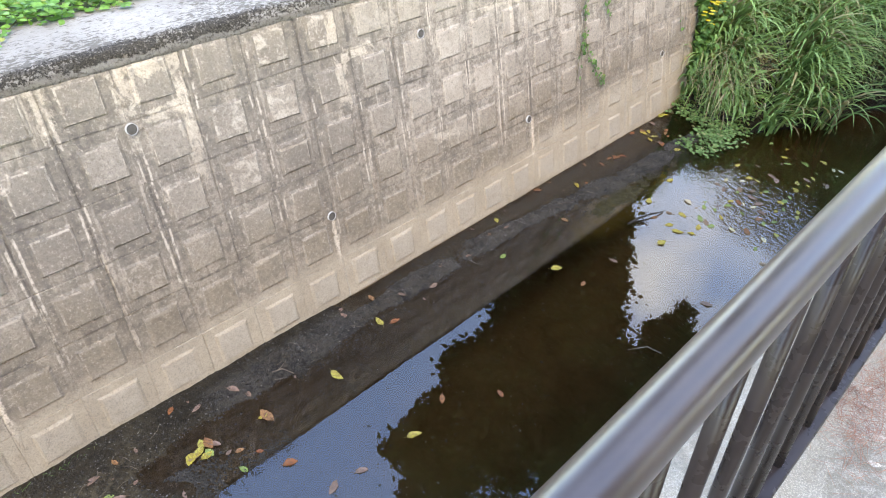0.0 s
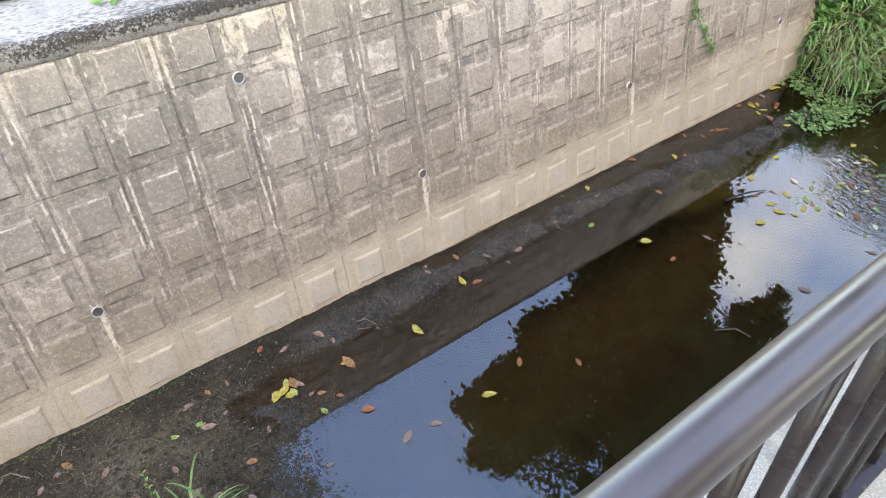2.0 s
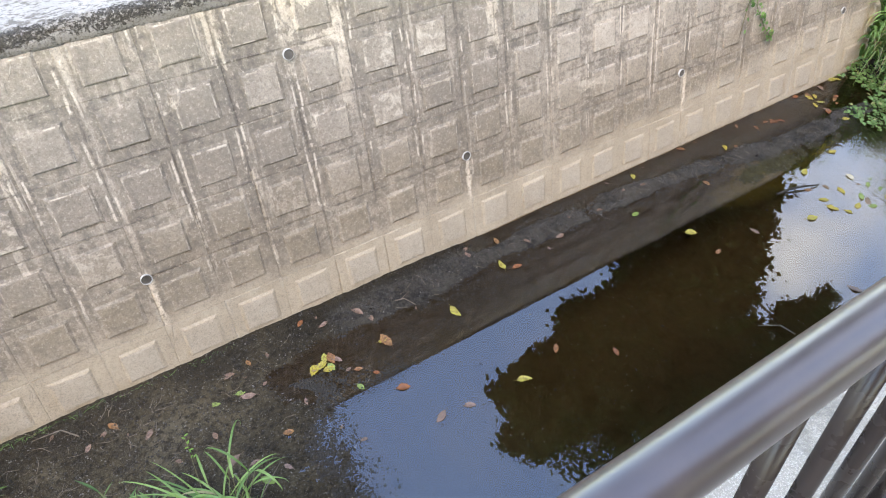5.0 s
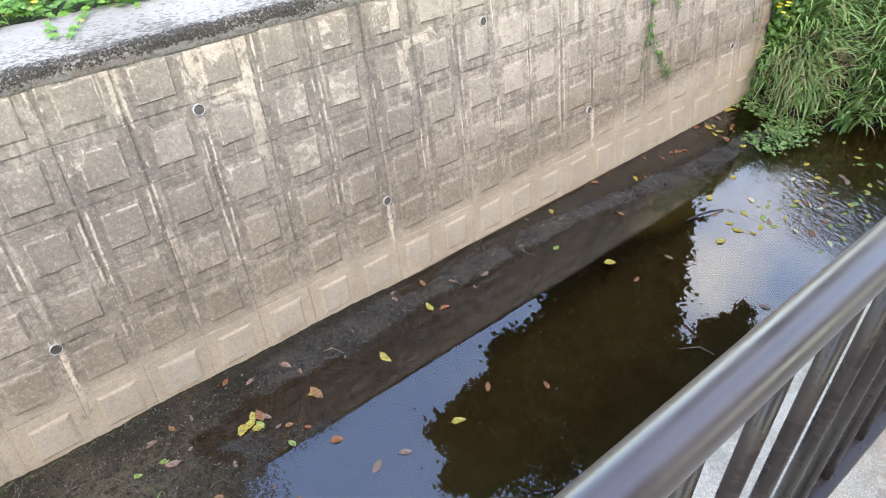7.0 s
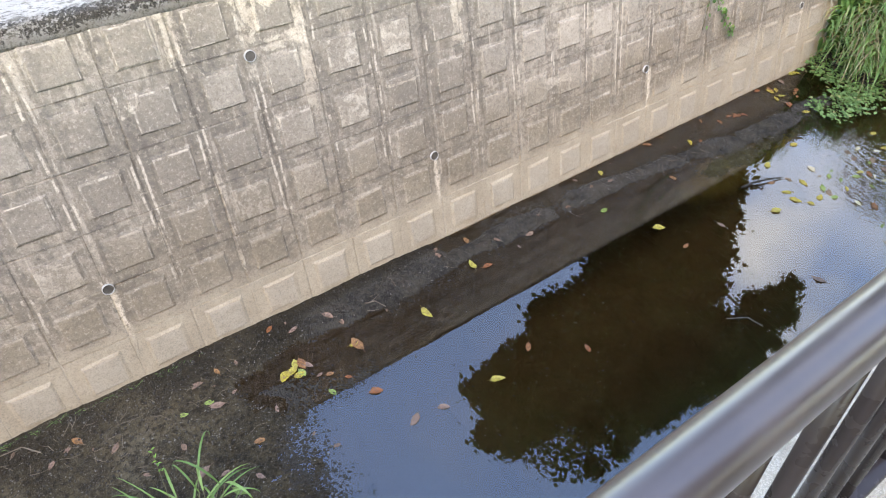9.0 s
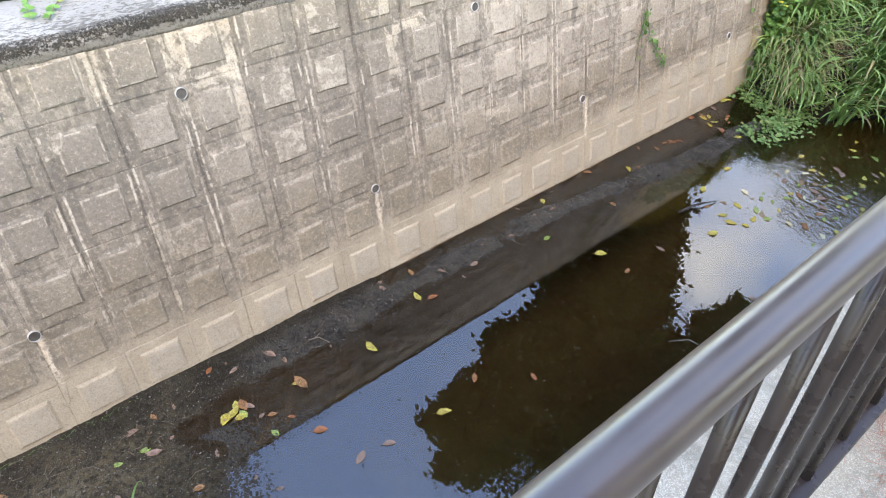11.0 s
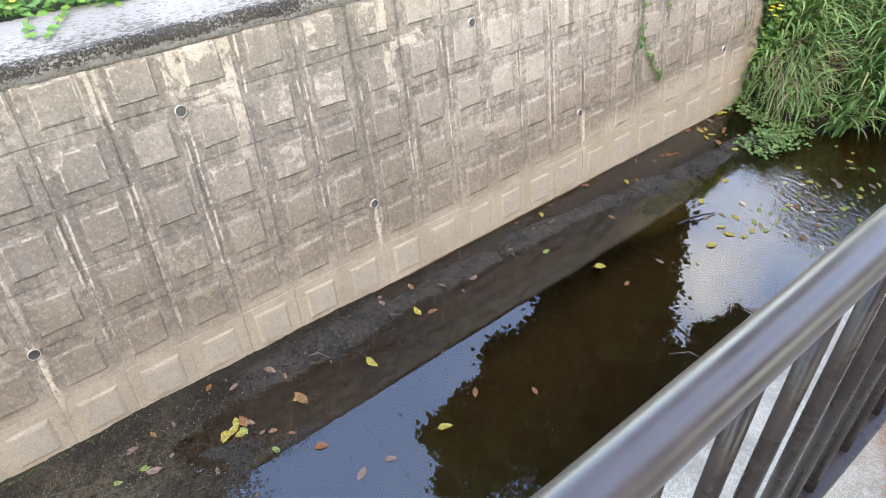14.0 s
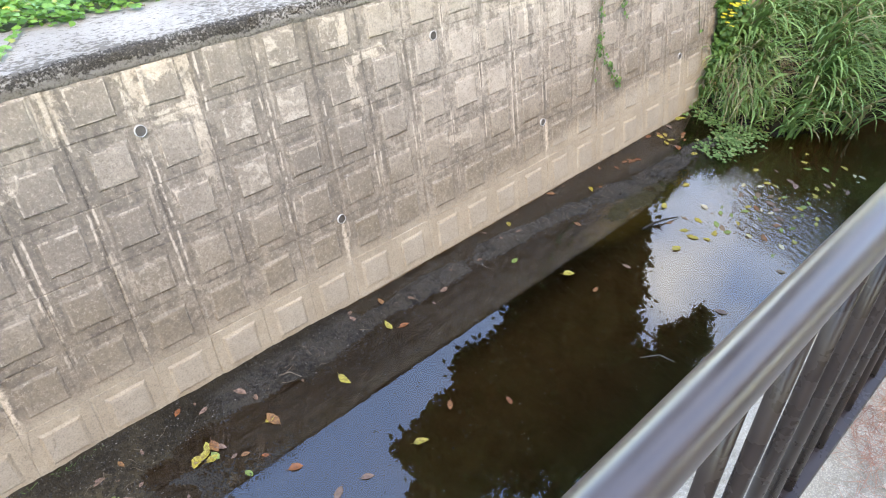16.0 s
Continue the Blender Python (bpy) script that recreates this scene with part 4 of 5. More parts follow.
for kind, mat, seed in (("yellow fallen leaf floating on the water", F_YELLOW, 61), ("bleached leaf floating on the water", F_BLEACH, 62), ("green fallen leaf lying on mud and water", F_GREEN, 63), ("brown dead leaf floating on the water", F_BROWN, 64)):
    scatter_leaves(drift(10, 4.9, 6.9, -1.95, -1.0, seed), mat, kind, .05, .11, (0.36, 0.6), "oval", seed)
scatter_leaves([(0.72, -0.44), (0.815, -0.385), (0.80, -0.475)], F_YELLOW, "large heart-shaped yellow leaf fallen on the shallows", .085, .105, (0.62, 0.75), "heart", 12)
scatter_leaves([(0.85, -0.41), (1.20, -0.47)], F_ORANGE, "orange-brown fallen leaf lying in the canal", .12, .14, (0.5, 0.65), "oval", 13)
scatter_leaves(drift(12, 4.2, 6.3, -0.35, -0.04, 54), F_ORANGE, "orange-brown fallen leaf lying in the canal", .05, .1, (0.42, 0.6), "oval", 8)
scatter_leaves(drift(14, -0.9, 1.6, -0.9, -0.06, 55), F_PALE, "small faded brown leaf pressed into the mud", .03, .07, (0.38, 0.6), "oval", 9)
scatter_leaves(drift(10, 1.4, 4.6, -0.4, -0.05, 56), F_PALE, "small faded brown leaf pressed into the mud", .03, .08, (0.38, 0.6), "oval", 10)

# small pale chips, pebbles and clods on the mud
def specks(count, seed, lo, hi, material, name, label, x0, x1, y0, y1, dry=True):
    r = random.Random(seed)
    sp = Soup()
    while count:
        x, y = r.uniform(x0, x1), r.uniform(y0, y1)
        z = bed_height(x, y)
        if z < (-0.004 if dry else -0.2) or z > 0.2:
            if r.random() < 0.98:
                continue
        k = r.uniform(lo, hi) * r.uniform(0.5, 1)
        a = r.uniform(0, 3)
        ca, sa = math.cos(a) * k, math.sin(a) * k
        q = r.uniform(0.5, 0.9)
        z = max(z, 0)
        sp.add([(x + ca, y + sa, z), (x - sa * q, y + ca * q, z), (x - ca, y - sa, z), (x + sa * q, y - ca * q, z), (x + 0.2 * ca, y + 0.2 * sa, z + k * 0.7), (x, y, z - k * 0.5)],
               [(0, 1, 4), (1, 2, 4), (2, 3, 4), (3, 0, 4), (1, 0, 5), (2, 1, 5), (3, 2, 5), (0, 3, 5)])
        count -= 1
    return tagged(part(name, sp, material, smooth=False), label, name.replace("_", " "), kind="stuff")


specks(1700, 1, 0.003, 0.009, M_STONE, "grit", "small grey stones and chips scattered on the mud", -1.2, 6.4, -1.9, 0.0)
specks(3200, 4, 0.002, 0.0065, M_STONE, "pale_grit", "pale grit and chips strewn over the silt fan", -1.0, 0.9, -1.6, 0.0)
specks(2600, 5, 0.003, 0.013, M_CLOD, "black_clods", "black wet clods strewn over the silt fan", -1.0, 1.4, -1.6, 0.0)
specks(1500, 6, 0.003, 0.012, M_CLOD, "wet_clods", "black wet clods along the foot of the wall", 1.2, 6.2, -0.7, 0.0)
specks(420, 7, 0.0015, 0.0045, M_SCUM, "floating_specks", "pale specks floating on the still water", 0.6, 5.6, -1.8, -0.6, dry=False)


def silt_ridge():
    """Crumbled grey silt left in a low ridge along the wall foot."""
    r = random.Random(17)
    sp = Soup()
    for i in range(3600):
        x = r.uniform(0.95, 6.2)
        y = ridge_y(x) + r.gauss(0, 0.07)
        if fbm(x, y, 3.0, 14) < -0.05:
            continue
        k = r.uniform(0.003, 0.011) * r.uniform(0.5, 1.0)
        z = max(bed_height(x, y), 0.0)
        a = r.uniform(0, 3)
        ca, sa = math.cos(a) * k, math.sin(a) * k
        sp.add([(x + ca * 1.3, y + sa * 1.3, z), (x - sa, y + ca, z), (x - ca * 1.3, y - sa * 1.3, z), (x + sa, y - ca, z), (x, y, z + k * 0.8)], [(0, 1, 4), (1, 2, 4), (2, 3, 4), (3, 0, 4)])
    tagged(part("silt_ridge", sp, M_CRUMB, smooth=False), "crumbled grey silt in a low ridge along the wall", "silt", kind="stuff")


silt_ridge()


def shore_specks():
    """Silt lumps that break the water all along the edge of the fan."""
    r = random.Random(12)
    sp = Soup()
    for i in range(4600):
        y = r.uniform(-1.35, -0.46)
        x = 0.44 + 0.22 * math.exp(-((y + 0.6) / 0.16) ** 2) + abs(r.gauss(0, 0.13))
        if i % 5 == 0:
            x, y = 1.08 + r.gauss(0, 0.10), -0.70 + r.gauss(0, 0.035)
        if i > 2400:
            # stray lumps off the ridge, thinning out into the pool
            x = r.uniform(1.0, 6.0)
            y = ridge_y(x) - 0.11 - abs(r.gauss(0, 0.12))
            if fbm(x, y, 2.2, 31) < 0.0:
                continue
        k = r.uniform(0.003, 0.011) * max(0.55, 1.25 - abs(x - 0.5))
        a = r.uniform(0, 3)
        ca, sa = math.cos(a) * k, math.sin(a) * k
        sp.add([(x + ca * 1.4, y + sa * 1.4, -0.001), (x - sa, y + ca, -0.001), (x - ca * 1.4, y - sa * 1.4, -0.001), (x + sa, y - ca, -0.001), (x, y, k * 0.6)], [(0, 1, 4), (1, 2, 4), (2, 3, 4), (3, 0, 4)])
    tagged(part("shore_specks", sp, M_CLOD, smooth=False), "dark silt lumps breaking the water at the shore", "silt", kind="stuff")


shore_specks()
specks(5200, 2, 0.004, 0.015, M_MUD, "mud_clods", "dark mud clods along the waterline", -1.0, 6.0, -1.6, 0.0)


# ---- sticks ----
def stick(pts, r, label, forks=(), material=M_TWIG):
    sp = Soup()
    tube(sp, pts, [r * (1 - 0.6 * i / (len(pts) - 1)) for i in range(len(pts))], 6)
    for f in forks:
        tube(sp, f, [r * 0.6, r * 0.3], 5)
    tagged(part("stick", sp, material), label, "stick", "sticks in the canal")


stick([(4.53, -0.86, -0.005), (4.65, -0.89, 0.02), (4.77, -0.93, 0.025), (4.90, -0.97, 0.01)], 0.012, "dark bare stick half sunk in the water", [[(4.67, -0.90, 0.02), (4.65, -0.98, 0.01)]], M_CLOD)
stick([(-1.03, -0.12, 0.06), (-1.06, -0.24, 0.075), (-1.14, -0.34, 0.09), (-1.24, -0.42, 0.12)], 0.009, "curved brown stick lying on the mud")
stick([(1.36, -0.22, 0.02), (1.46, -0.26, 0.035), (1.50, -0.33, 0.02)], 0.005, "thin forked twig on the mud", [[(1.44, -0.25, 0.03), (1.52, -0.22, 0.03)]])
stick([(0.10, -1.06, 0.03), (0.2, -0.98, 0.035), (0.30, -0.90, 0.03)], 0.004, "thin straw-coloured stalk on the mud")
stick([(-0.55, -0.18, 0.05), (-0.62, -0.10, 0.06), (-0.76, -0.09, 0.06)], 0.005, "thin brown twig on the mud")
stick([(3.44, -1.83, 0.0), (3.39, -1.74, 0.03), (3.28, -1.66, 0.015)], 0.005, "pale dead stalk sticking out of the water")


def mud_debris():
    """Broken stalks and rootlets lying about on the silt, and a fringe along the wall foot."""
    r = random.Random(77)
    tw, fr = Soup(), Soup()
    for i in range(150):
        cx, cy, sx, sy = r.choice(((-0.62, -0.20, 0.25, 0.10), (-0.30, -0.42, 0.3, 0.16), (0.45, -0.25, 0.4, 0.1), (2.6, -0.28, 0.9, 0.08), (4.6, -0.35, 0.7, 0.10)))
        x, y = r.gauss(cx, sx), min(r.gauss(cy, sy), -0.03)
        z = bed_height(x, y)
        if z < 0.0 or z > 0.15:
            continue
        a, k = r.uniform(0, 6.28), r.uniform(0.02, 0.07)
        d = Vector((math.cos(a), math.sin(a), 0)) * k
        p = Vector((x, y, z + 0.003))
        tube(tw, [p, p + d + Vector((0, 0, 0.006)), p + d * 1.7 + Vector((-d.y * 0.4, d.x * 0.4, 0.002))], [0.0018, 0.0014, 0.0008], 4)
    for i in range(190):
        x = -1.1 + 1.5 * r.random() ** 2.0
        y = -0.015 - abs(r.gauss(0, 0.012))
        blade(fr, (x, y, bed_height(x, y)), r.uniform(3.2, 6.2), r.uniform(0.015, 0.05), 0.004, r.uniform(20, 80), r.uniform(20, 90), 3)
    tagged(part("twig_debris", tw, M_TWIG), "thin broken twigs and rootlets strewn on the silt", "debris", kind="stuff")
    tagged(part("moss_fringe", fr, L_WEED), "short green growth along the foot of the wall", "moss", kind="stuff")


mud_debris()


# ---- plants ----
def weed_stem(s_leaf, s_stem, base, height, lean, r, size=0.09, n=14, width=0.13, top_tuft=True):
    """An upright weed with narrow leaves in turn round its stem."""
    p0 = Vector(base)
    tip = p0 + Vector((lean[0], lean[1], height))
    midp = p0.lerp(tip, 0.5) + Vector((r.uniform(-0.02, 0.02), r.uniform(-0.02, 0.02), 0.02))
    tube(s_stem, [p0, midp, tip], [0.0035, 0.003, 0.002], 5)
    a = r.uniform(0, 6)
    for i in range(n):
        t = 0.2 + 0.8 * i / (n - 1)
        c = p0.lerp(midp, t * 2) if t < 0.5 else midp.lerp(tip, t * 2 - 1)
        a += 2.4 + r.uniform(-0.3, 0.3)
        e = 0.15 + 0.9 * t * t * (1.0 if top_tuft else 0.3)
        d = (math.cos(a) * math.cos(e), math.sin(a) * math.cos(e), math.sin(e))
        k = size * (1.1 - 0.5 * abs(t - 0.45)) * r.uniform(0.8, 1.15)
        leaf(s_leaf, c, d, (0, 0, 1), k, k * width * r.uniform(0.9, 1.3), "lance", 0.2, r.uniform(0.1, 0.5))


def grass_clump():
    """The weeds and grass that stand on the silt in the middle of the canal."""
    r = random.Random(21)
    th = root("weed_clump", (-0.35, -1.07, 0.02), "bushy green weeds and arching grass on a silt patch", "plant")
    a, b = Soup(), Soup()
    for i in range(64):
        x, y = r.uniform(-0.48, 0.10), r.uniform(-0.19, 0.12)
        if (x + 0.19) ** 2 / 0.085 + (y + 0.03) ** 2 / 0.026 > 1:
            continue
        weed_stem(a, b, (x, y, 0), r.uniform(0.26, 0.46), (r.uniform(-0.16, 0.08), r.uniform(-0.08, 0.16)), r, r.uniform(0.09, 0.15), r.randint(10, 16), r.uniform(0.11, 0.16))
    part("foliage", a, L_WEED, th)
    part("stem_work", b, M_STEM, th)
    g = Soup()
    gx, gy = 0.335, -0.10
    # culms that carry broad arching leaves
    for k in range(15):
        h = r.uniform(0, 6.28)
        top = Vector((gx + r.gauss(0.0, 0.02) + 0.13 * math.cos(h), gy + 0.10 * math.sin(h) + 0.05, r.uniform(0.30, 0.56)))
        foot = Vector((gx + r.gauss(0, 0.03), gy + r.gauss(0, 0.025), 0))
        cu = Soup()
        tube(cu, [foot, foot.lerp(top, 0.5) + Vector((0, 0, 0.03)), top], [0.0028, 0.0022, 0.0014], 5)
        part("culm", cu, M_STEM, th)
        for q in range(3):
            p = foot.lerp(top, 0.55 + 0.22 * q)
            blade(g, p, h + r.gauss(0, 1.1), r.uniform(0.20, 0.36), r.uniform(0.010, 0.015), r.uniform(40, 70), r.uniform(110, 170), 9)
    for i in range(16):
        blade(g, (gx - 0.06 + r.gauss(0, 0.06), gy + 0.03 + r.gauss(0, 0.03), r.uniform(0.12, 0.28)), 2.6 + r.gauss(0, 0.6), r.uniform(0.34, 0.52), r.uniform(0.010, 0.016), r.uniform(50, 75), r.uniform(85, 130), 10)
    for i in range(420):
        blade(g, (gx - 0.03 + r.gauss(0, 0.06), gy + r.gauss(0, 0.035), 0), r.uniform(0, 6.28), r.uniform(0.10, 0.28), r.uniform(0.004, 0.008), r.uniform(55, 88), r.uniform(10, 70), 4)
    # bent straws lying out over the silt
    for i in range(60):
        blade(g, (gx + r.gauss(0, 0.03), gy - 0.02 + r.gauss(0, 0.02), 0.01), 3.75 + r.gauss(0, 0.16), r.uniform(0.26, 0.46), 0.006, r.uniform(8, 30), r.uniform(5, 35), 5)
    part("grass", g, L_GRASS, th)
    d = Soup()
    for i in range(46):
        q = r.uniform(3.4, 6.0)
        leaf(d, (-0.14 + 0.26 * math.cos(q), -0.02 + 0.15 * math.sin(q), r.uniform(0.03, 0.12)), (math.cos(q), math.sin(q), -0.5), (0, 0, 1), r.uniform(0.06, 0.11), 0.014, "lance", 0.2, 0.3)
    part("dead_foliage", d, L_DRY, th, "brown withered leaves at the foot")
    st, hd = Soup(), Soup()
    tube(st, [(0.24, 0.03, 0), (0.26, 0.12, 0.3), (0.28, 0.22, 0.55)], [0.002, 0.0016, 0.001], 5)
    for i in range(9):
        leaf(hd, (0.28, 0.22 - 0.008 * i, 0.55 - 0.012 * i), (math.cos(i * 2.4), math.sin(i * 2.4), 0.7), (0, 0, 1), 0.02, 0.008, "oval")
    part("stalk", st, M_STEM, th)
    part("seed_head", hd, L_COVER, th, "small yellow-green seed head")


grass_clump()


def broad_leaf_shrub():
    """The bright-leaved seedling that reaches up from the near bank."""
    r = random.Random(5)
    base = Vector((-1.02, -1.80, bed_height(-1.02, -1.80)))
    th = root("broad_leaf_sapling", base, "bright green sapling with broad toothed leaves, some yellowing", "plant")
    st, lv = Soup(), Soup()
    tips = [((-0.86, -1.78, 1.75), 9, 0.075), ((-0.73, -1.77, 1.62), 5, 0.092), ((-0.625, -1.78, 1.62), 6, 0.085), ((-0.95, -1.77, 1.50), 5, 0.092),
            ((-0.79, -1.79, 1.36), 6, 0.085), ((-1.13, -1.80, 1.45), 4, 0.090), ((-1.29, -1.79, 1.46), 4, 0.090), ((-0.68, -1.79, 1.46), 5, 0.090)]
    for k, (tip, many, big) in enumerate(tips):
        t = Vector(tip) - base
        mid = t * 0.6 + Vector((r.uniform(-0.05, 0.05), r.uniform(-0.04, 0.04), 0.04))
        tube(st, [(0, 0, 0), mid * 0.5, mid, t], [0.008, 0.006, 0.004, 0.0025], 6)
        a = r.uniform(0, 6)
        for i in range(many):
            f = i / (many - 1)
            c = mid.lerp(t, 0.62 + 0.38 * f)
            a += 2.4
            e = 0.05 + 0.75 * f * f
            d = Vector((math.cos(a) * math.cos(e), math.sin(a) * math.cos(e), math.sin(e)))
            pet = c + d * (0.050 - 0.03 * f)
            tube(st, [c, pet], [0.002, 0.0015], 5)
            broad(lv, pet, d, big * (0.93 - 0.38 * f * f) * r.uniform(0.85, 1.15), r)
    part("stem_work", st, M_STEM, th)
    me = lv.mesh("foliage")
    me.shade_smooth()
    for nm, cyc in (("across", [k for _ in range(10) for k in (-1, -0.5, 0, 0.5, 1)]), ("along", [i / 9 for i in range(10) for _ in range(5)])):
        at = me.attributes.new(nm, "FLOAT", "POINT")
        at.data.foreach_set("value", cyc * (len(me.vertices) // 50))
    part("foliage", me, L_MULB, th)


def broad(sp, base, d, size, r):
    """A heart-shaped leaf with a toothed rim, folded along its midrib."""
    d, side, n = frame_of(d, (r.uniform(-0.55, 0.55), r.uniform(-0.55, 0.35), 1))
    m = 9
    vs, fs = [], []
    for i in range(m + 1):
        t = i / m
        w = size * 0.50 * (math.sin(math.pi * min(1, t * 0.90 + 0.12)) ** 0.62) * (1 + 0.035 * (-1) ** i) * (1 - 0.18 * t)
        if i == m:
            w = 0.001
        c = Vector(base) + d * (size * t) - n * (size * 0.20 * t * t)
        for k in (-1, -0.5, 0, 0.5, 1):
            back = d * (-0.10 * size if i == 0 and abs(k) == 1 else 0)
            vs.append(c + side * (w * k) + n * (abs(k) * w * 0.36 + 0.06 * size * math.sin(i * 2.1 + 2 * k) * abs(k)) + back)
        if i:
            a = 5 * (i - 1)
            fs += [(a + j, a + j + 1, a + j + 6, a + j + 5) for j in range(4)]
    sp.add(vs, fs)


broad_leaf_shrub()


def left_bank():
    """Creeper, weeds, grass and litter on the mound at the open joint."""
    r = random.Random(8)
    iv, wl_, ws, gr, dr, fl = (Soup() for _ in range(6))

    def spot():
        x = -0.95 - abs(r.gauss(0, 0.8))
        y = r.uniform(-1.9, 0.45)
        return x, y

    k = 0
    while k < 2700:
        x, y = spot()
        z = bed_height(x, y)
        if z < 0.07 or x < -3.4 or y > 0.42 or fbm(x, y, 2.4, 3) < -0.10 or (r.random() > 0.15 and -0.55 * x + y < 0.42) or ((x + 1.28) / 0.26) ** 2 + ((y + 0.10) / 0.24) ** 2 < 1:
            continue
        a = r.uniform(0, 6.28)
        size = r.uniform(0.020, 0.042)
        lift = r.uniform(0.01, 0.16) * smooth(0.07, 0.25, z)
        leaf(iv if r.random() < 0.93 else dr, (x, y, z + lift), (math.cos(a), math.sin(a), r.uniform(-0.3, 0.4)), (r.uniform(-0.5, 0.5), r.uniform(-0.8, 0.2), 1), size, size * 0.95, "lobed", 0.12, 0.2)
        k += 1
    # creeper up the wall over the joint
    for i in range(1500):
        t = r.random()
        s0 = 0.25 + 0.85 * t
        u = CRACK_X - 0.06 - 0.10 * smooth(0.55, 0.25, t) - 0.50 * (1 - t) ** 1.6 * r.random() + r.gauss(0, 0.055)
        if s0 > 0.95:
            u = CRACK_X + r.gauss(0.0, 0.05)
        p = on_wall(u, s0, 0.03 + abs(r.gauss(0.02, 0.05)) * (1.3 - t))
        a = r.uniform(0, 6.28)
        size = r.uniform(0.025, 0.05)
        leaf(iv, p, (math.cos(a), -0.3, math.sin(a) - 0.4), (r.uniform(-0.4, 0.4), -1, 0.7), size, size * 0.95, "lobed", 0.12, 0.2)
    for i in range(1300):
        p = on_wall(r.uniform(-3.2, CRACK_X - 0.08), r.uniform(0.2, 0.78), 0.02 + abs(r.gauss(0, 0.10)))
        a = r.uniform(0, 6.28)
        size = r.uniform(0.025, 0.05)
        leaf(iv, p, (math.cos(a), -0.4, math.sin(a) - 0.2), (r.uniform(-0.4, 0.4), -0.9, 0.9), size, size * 0.95, "lobed", 0.12, 0.2)
    for i in range(130):
        x, y = -0.98 - abs(r.gauss(0, 0.62)), r.uniform(-1.6, -0.12)
        z = bed_height(x, y)
        if z > 0.05 and ((x + 1.30) / 0.24) ** 2 + ((y + 0.10) / 0.2) ** 2 > 1:
            weed_stem(wl_, ws, (x, y, z), r.uniform(0.05, 0.22), (r.uniform(-0.05, 0.08), r.uniform(-0.1, 0.05)), r, 0.11, 11, 0.13)
    for i in range(1050):
        x, y = spot()
        if x > -1.05 or ((x + 1.30) / 0.24) ** 2 + ((y + 0.10) / 0.2) ** 2 < 1:
            continue
        z = bed_height(x, y)
        blade(gr if r.random() < 0.6 else dr, (x, y, z), r.uniform(0, 6.28), r.uniform(0.12, 0.36), r.uniform(0.005, 0.011), r.uniform(50, 85), r.uniform(30, 110))
    for cx, cy, n in ((-1.10, 0.02, 70), (-1.72, -0.15, 60), (-1.45, -0.62, 50), (-1.95, -0.7, 50), (-1.1, -0.75, 35), (-1.6, -0.95, 40), (-2.1, -1.1, 45), (-1.35, -1.2, 40)):
        for i in range(n):
            x, y = cx + r.gauss(0, 0.035), cy + r.gauss(0, 0.035)
            blade(gr if r.random() < 0.6 else dr, (x, y, bed_height(x, y)), r.uniform(0, 6.28), r.uniform(0.14, 0.32), 0.008, r.uniform(45, 88), r.uniform(20, 90))
    # dry stems hanging in the creeper
    for i in range(380):
        p = on_wall(CRACK_X - 0.1 + r.gauss(0, 0.08), r.uniform(0.35, 0.75), r.uniform(0.05, 0.16))
        blade(dr, p, r.uniform(0, 6.28), r.uniform(0.08, 0.2), 0.004, r.uniform(-60, 40), 40, 3)
    for i in range(7):
        x, y = spot()
        z = bed_height(x, y)
        for q in range(5):
            leaf(fl, (x, y, z + 0.13), (math.cos(q * 1.26), math.sin(q * 1.26), 0.5), (0, 0, 1), 0.022, 0.016, "oval")
    for nm, sp, m, lab in (("creeper", iv, L_IVY, "green lobed creeper leaves over the bank and wall joint"), ("slender_weeds", wl_, L_WEED, "slender grey-green weeds on the bank"),
                           ("weed_stems", ws, M_STEM, "thin weed stems on the bank"), ("grass", gr, L_GRASS, "green grass tufts on the bank"),
                           ("dry_grass", dr, L_DRY, "dry straw-coloured grass among the creeper"), ("violet_flowers", fl, L_VIOLET, "small violet flowers among the weeds")):
        tagged(part(nm, sp, m), lab, nm.replace("_", " "), kind="stuff")
    # broad dead leaves lying among the weeds
    kinds = []
    for i in range(3):
        me = litter_mesh(90 + i, 1.0, r.uniform(0.4, 0.6), "oval")
        me.materials.append(F_BROWN)
        kinds.append(me)
    for i in range(90):
        x, y = (r.gauss(-1.27, 0.13), r.gauss(-0.10, 0.12)) if i < 22 else (-1.15 - abs(r.gauss(0, 0.4)), r.uniform(-1.5, 0.2))
        ob = new("dead_leaf", r.choice(kinds))
        kk = r.uniform(0.05, 0.13)
        ob.scale = (kk, kk, kk)
        ob.rotation_euler = (r.uniform(-0.4, 0.4), r.uniform(-0.4, 0.4), r.uniform(0, 6.28))
        ob.location = (x, y, bed_height(x, y) + (0.09 if i % 3 == 0 else 0.03))
        tagged(ob, "curled brown dead leaf among the weeds", "leaf", "dead leaves on the bank")


left_bank()


def lump(at, size, label):
    """A worn stone, wider than high."""
    bm = bmesh.new()
    bmesh.ops.create_icosphere(bm, subdivisions=3, radius=1.0)
    for v in bm.verts:
        k = 1 + 0.16 * noise.noise(v.co * 1.7 + Vector(at)) + 0.05 * noise.noise(v.co * 6)
        v.co = Vector((v.co.x * size[0] * k, v.co.y * size[1] * k, v.co.z * size[2] * k))
    me = bpy.data.meshes.new("stone")
    bm.to_mesh(me)
    bm.free()
    me.materials.append(M_CLAY)
    me.shade_smooth()
    ob = tagged(new("stone", me), label, "stone")
    ob.matrix_basis = pose(*at, 8, 14, -20)


lump((-1.33, 0.02, bed_height(-1.33, 0.02) + 0.04), (0.085, 0.05, 0.045), "rounded reddish-brown stone at the foot of the joint")


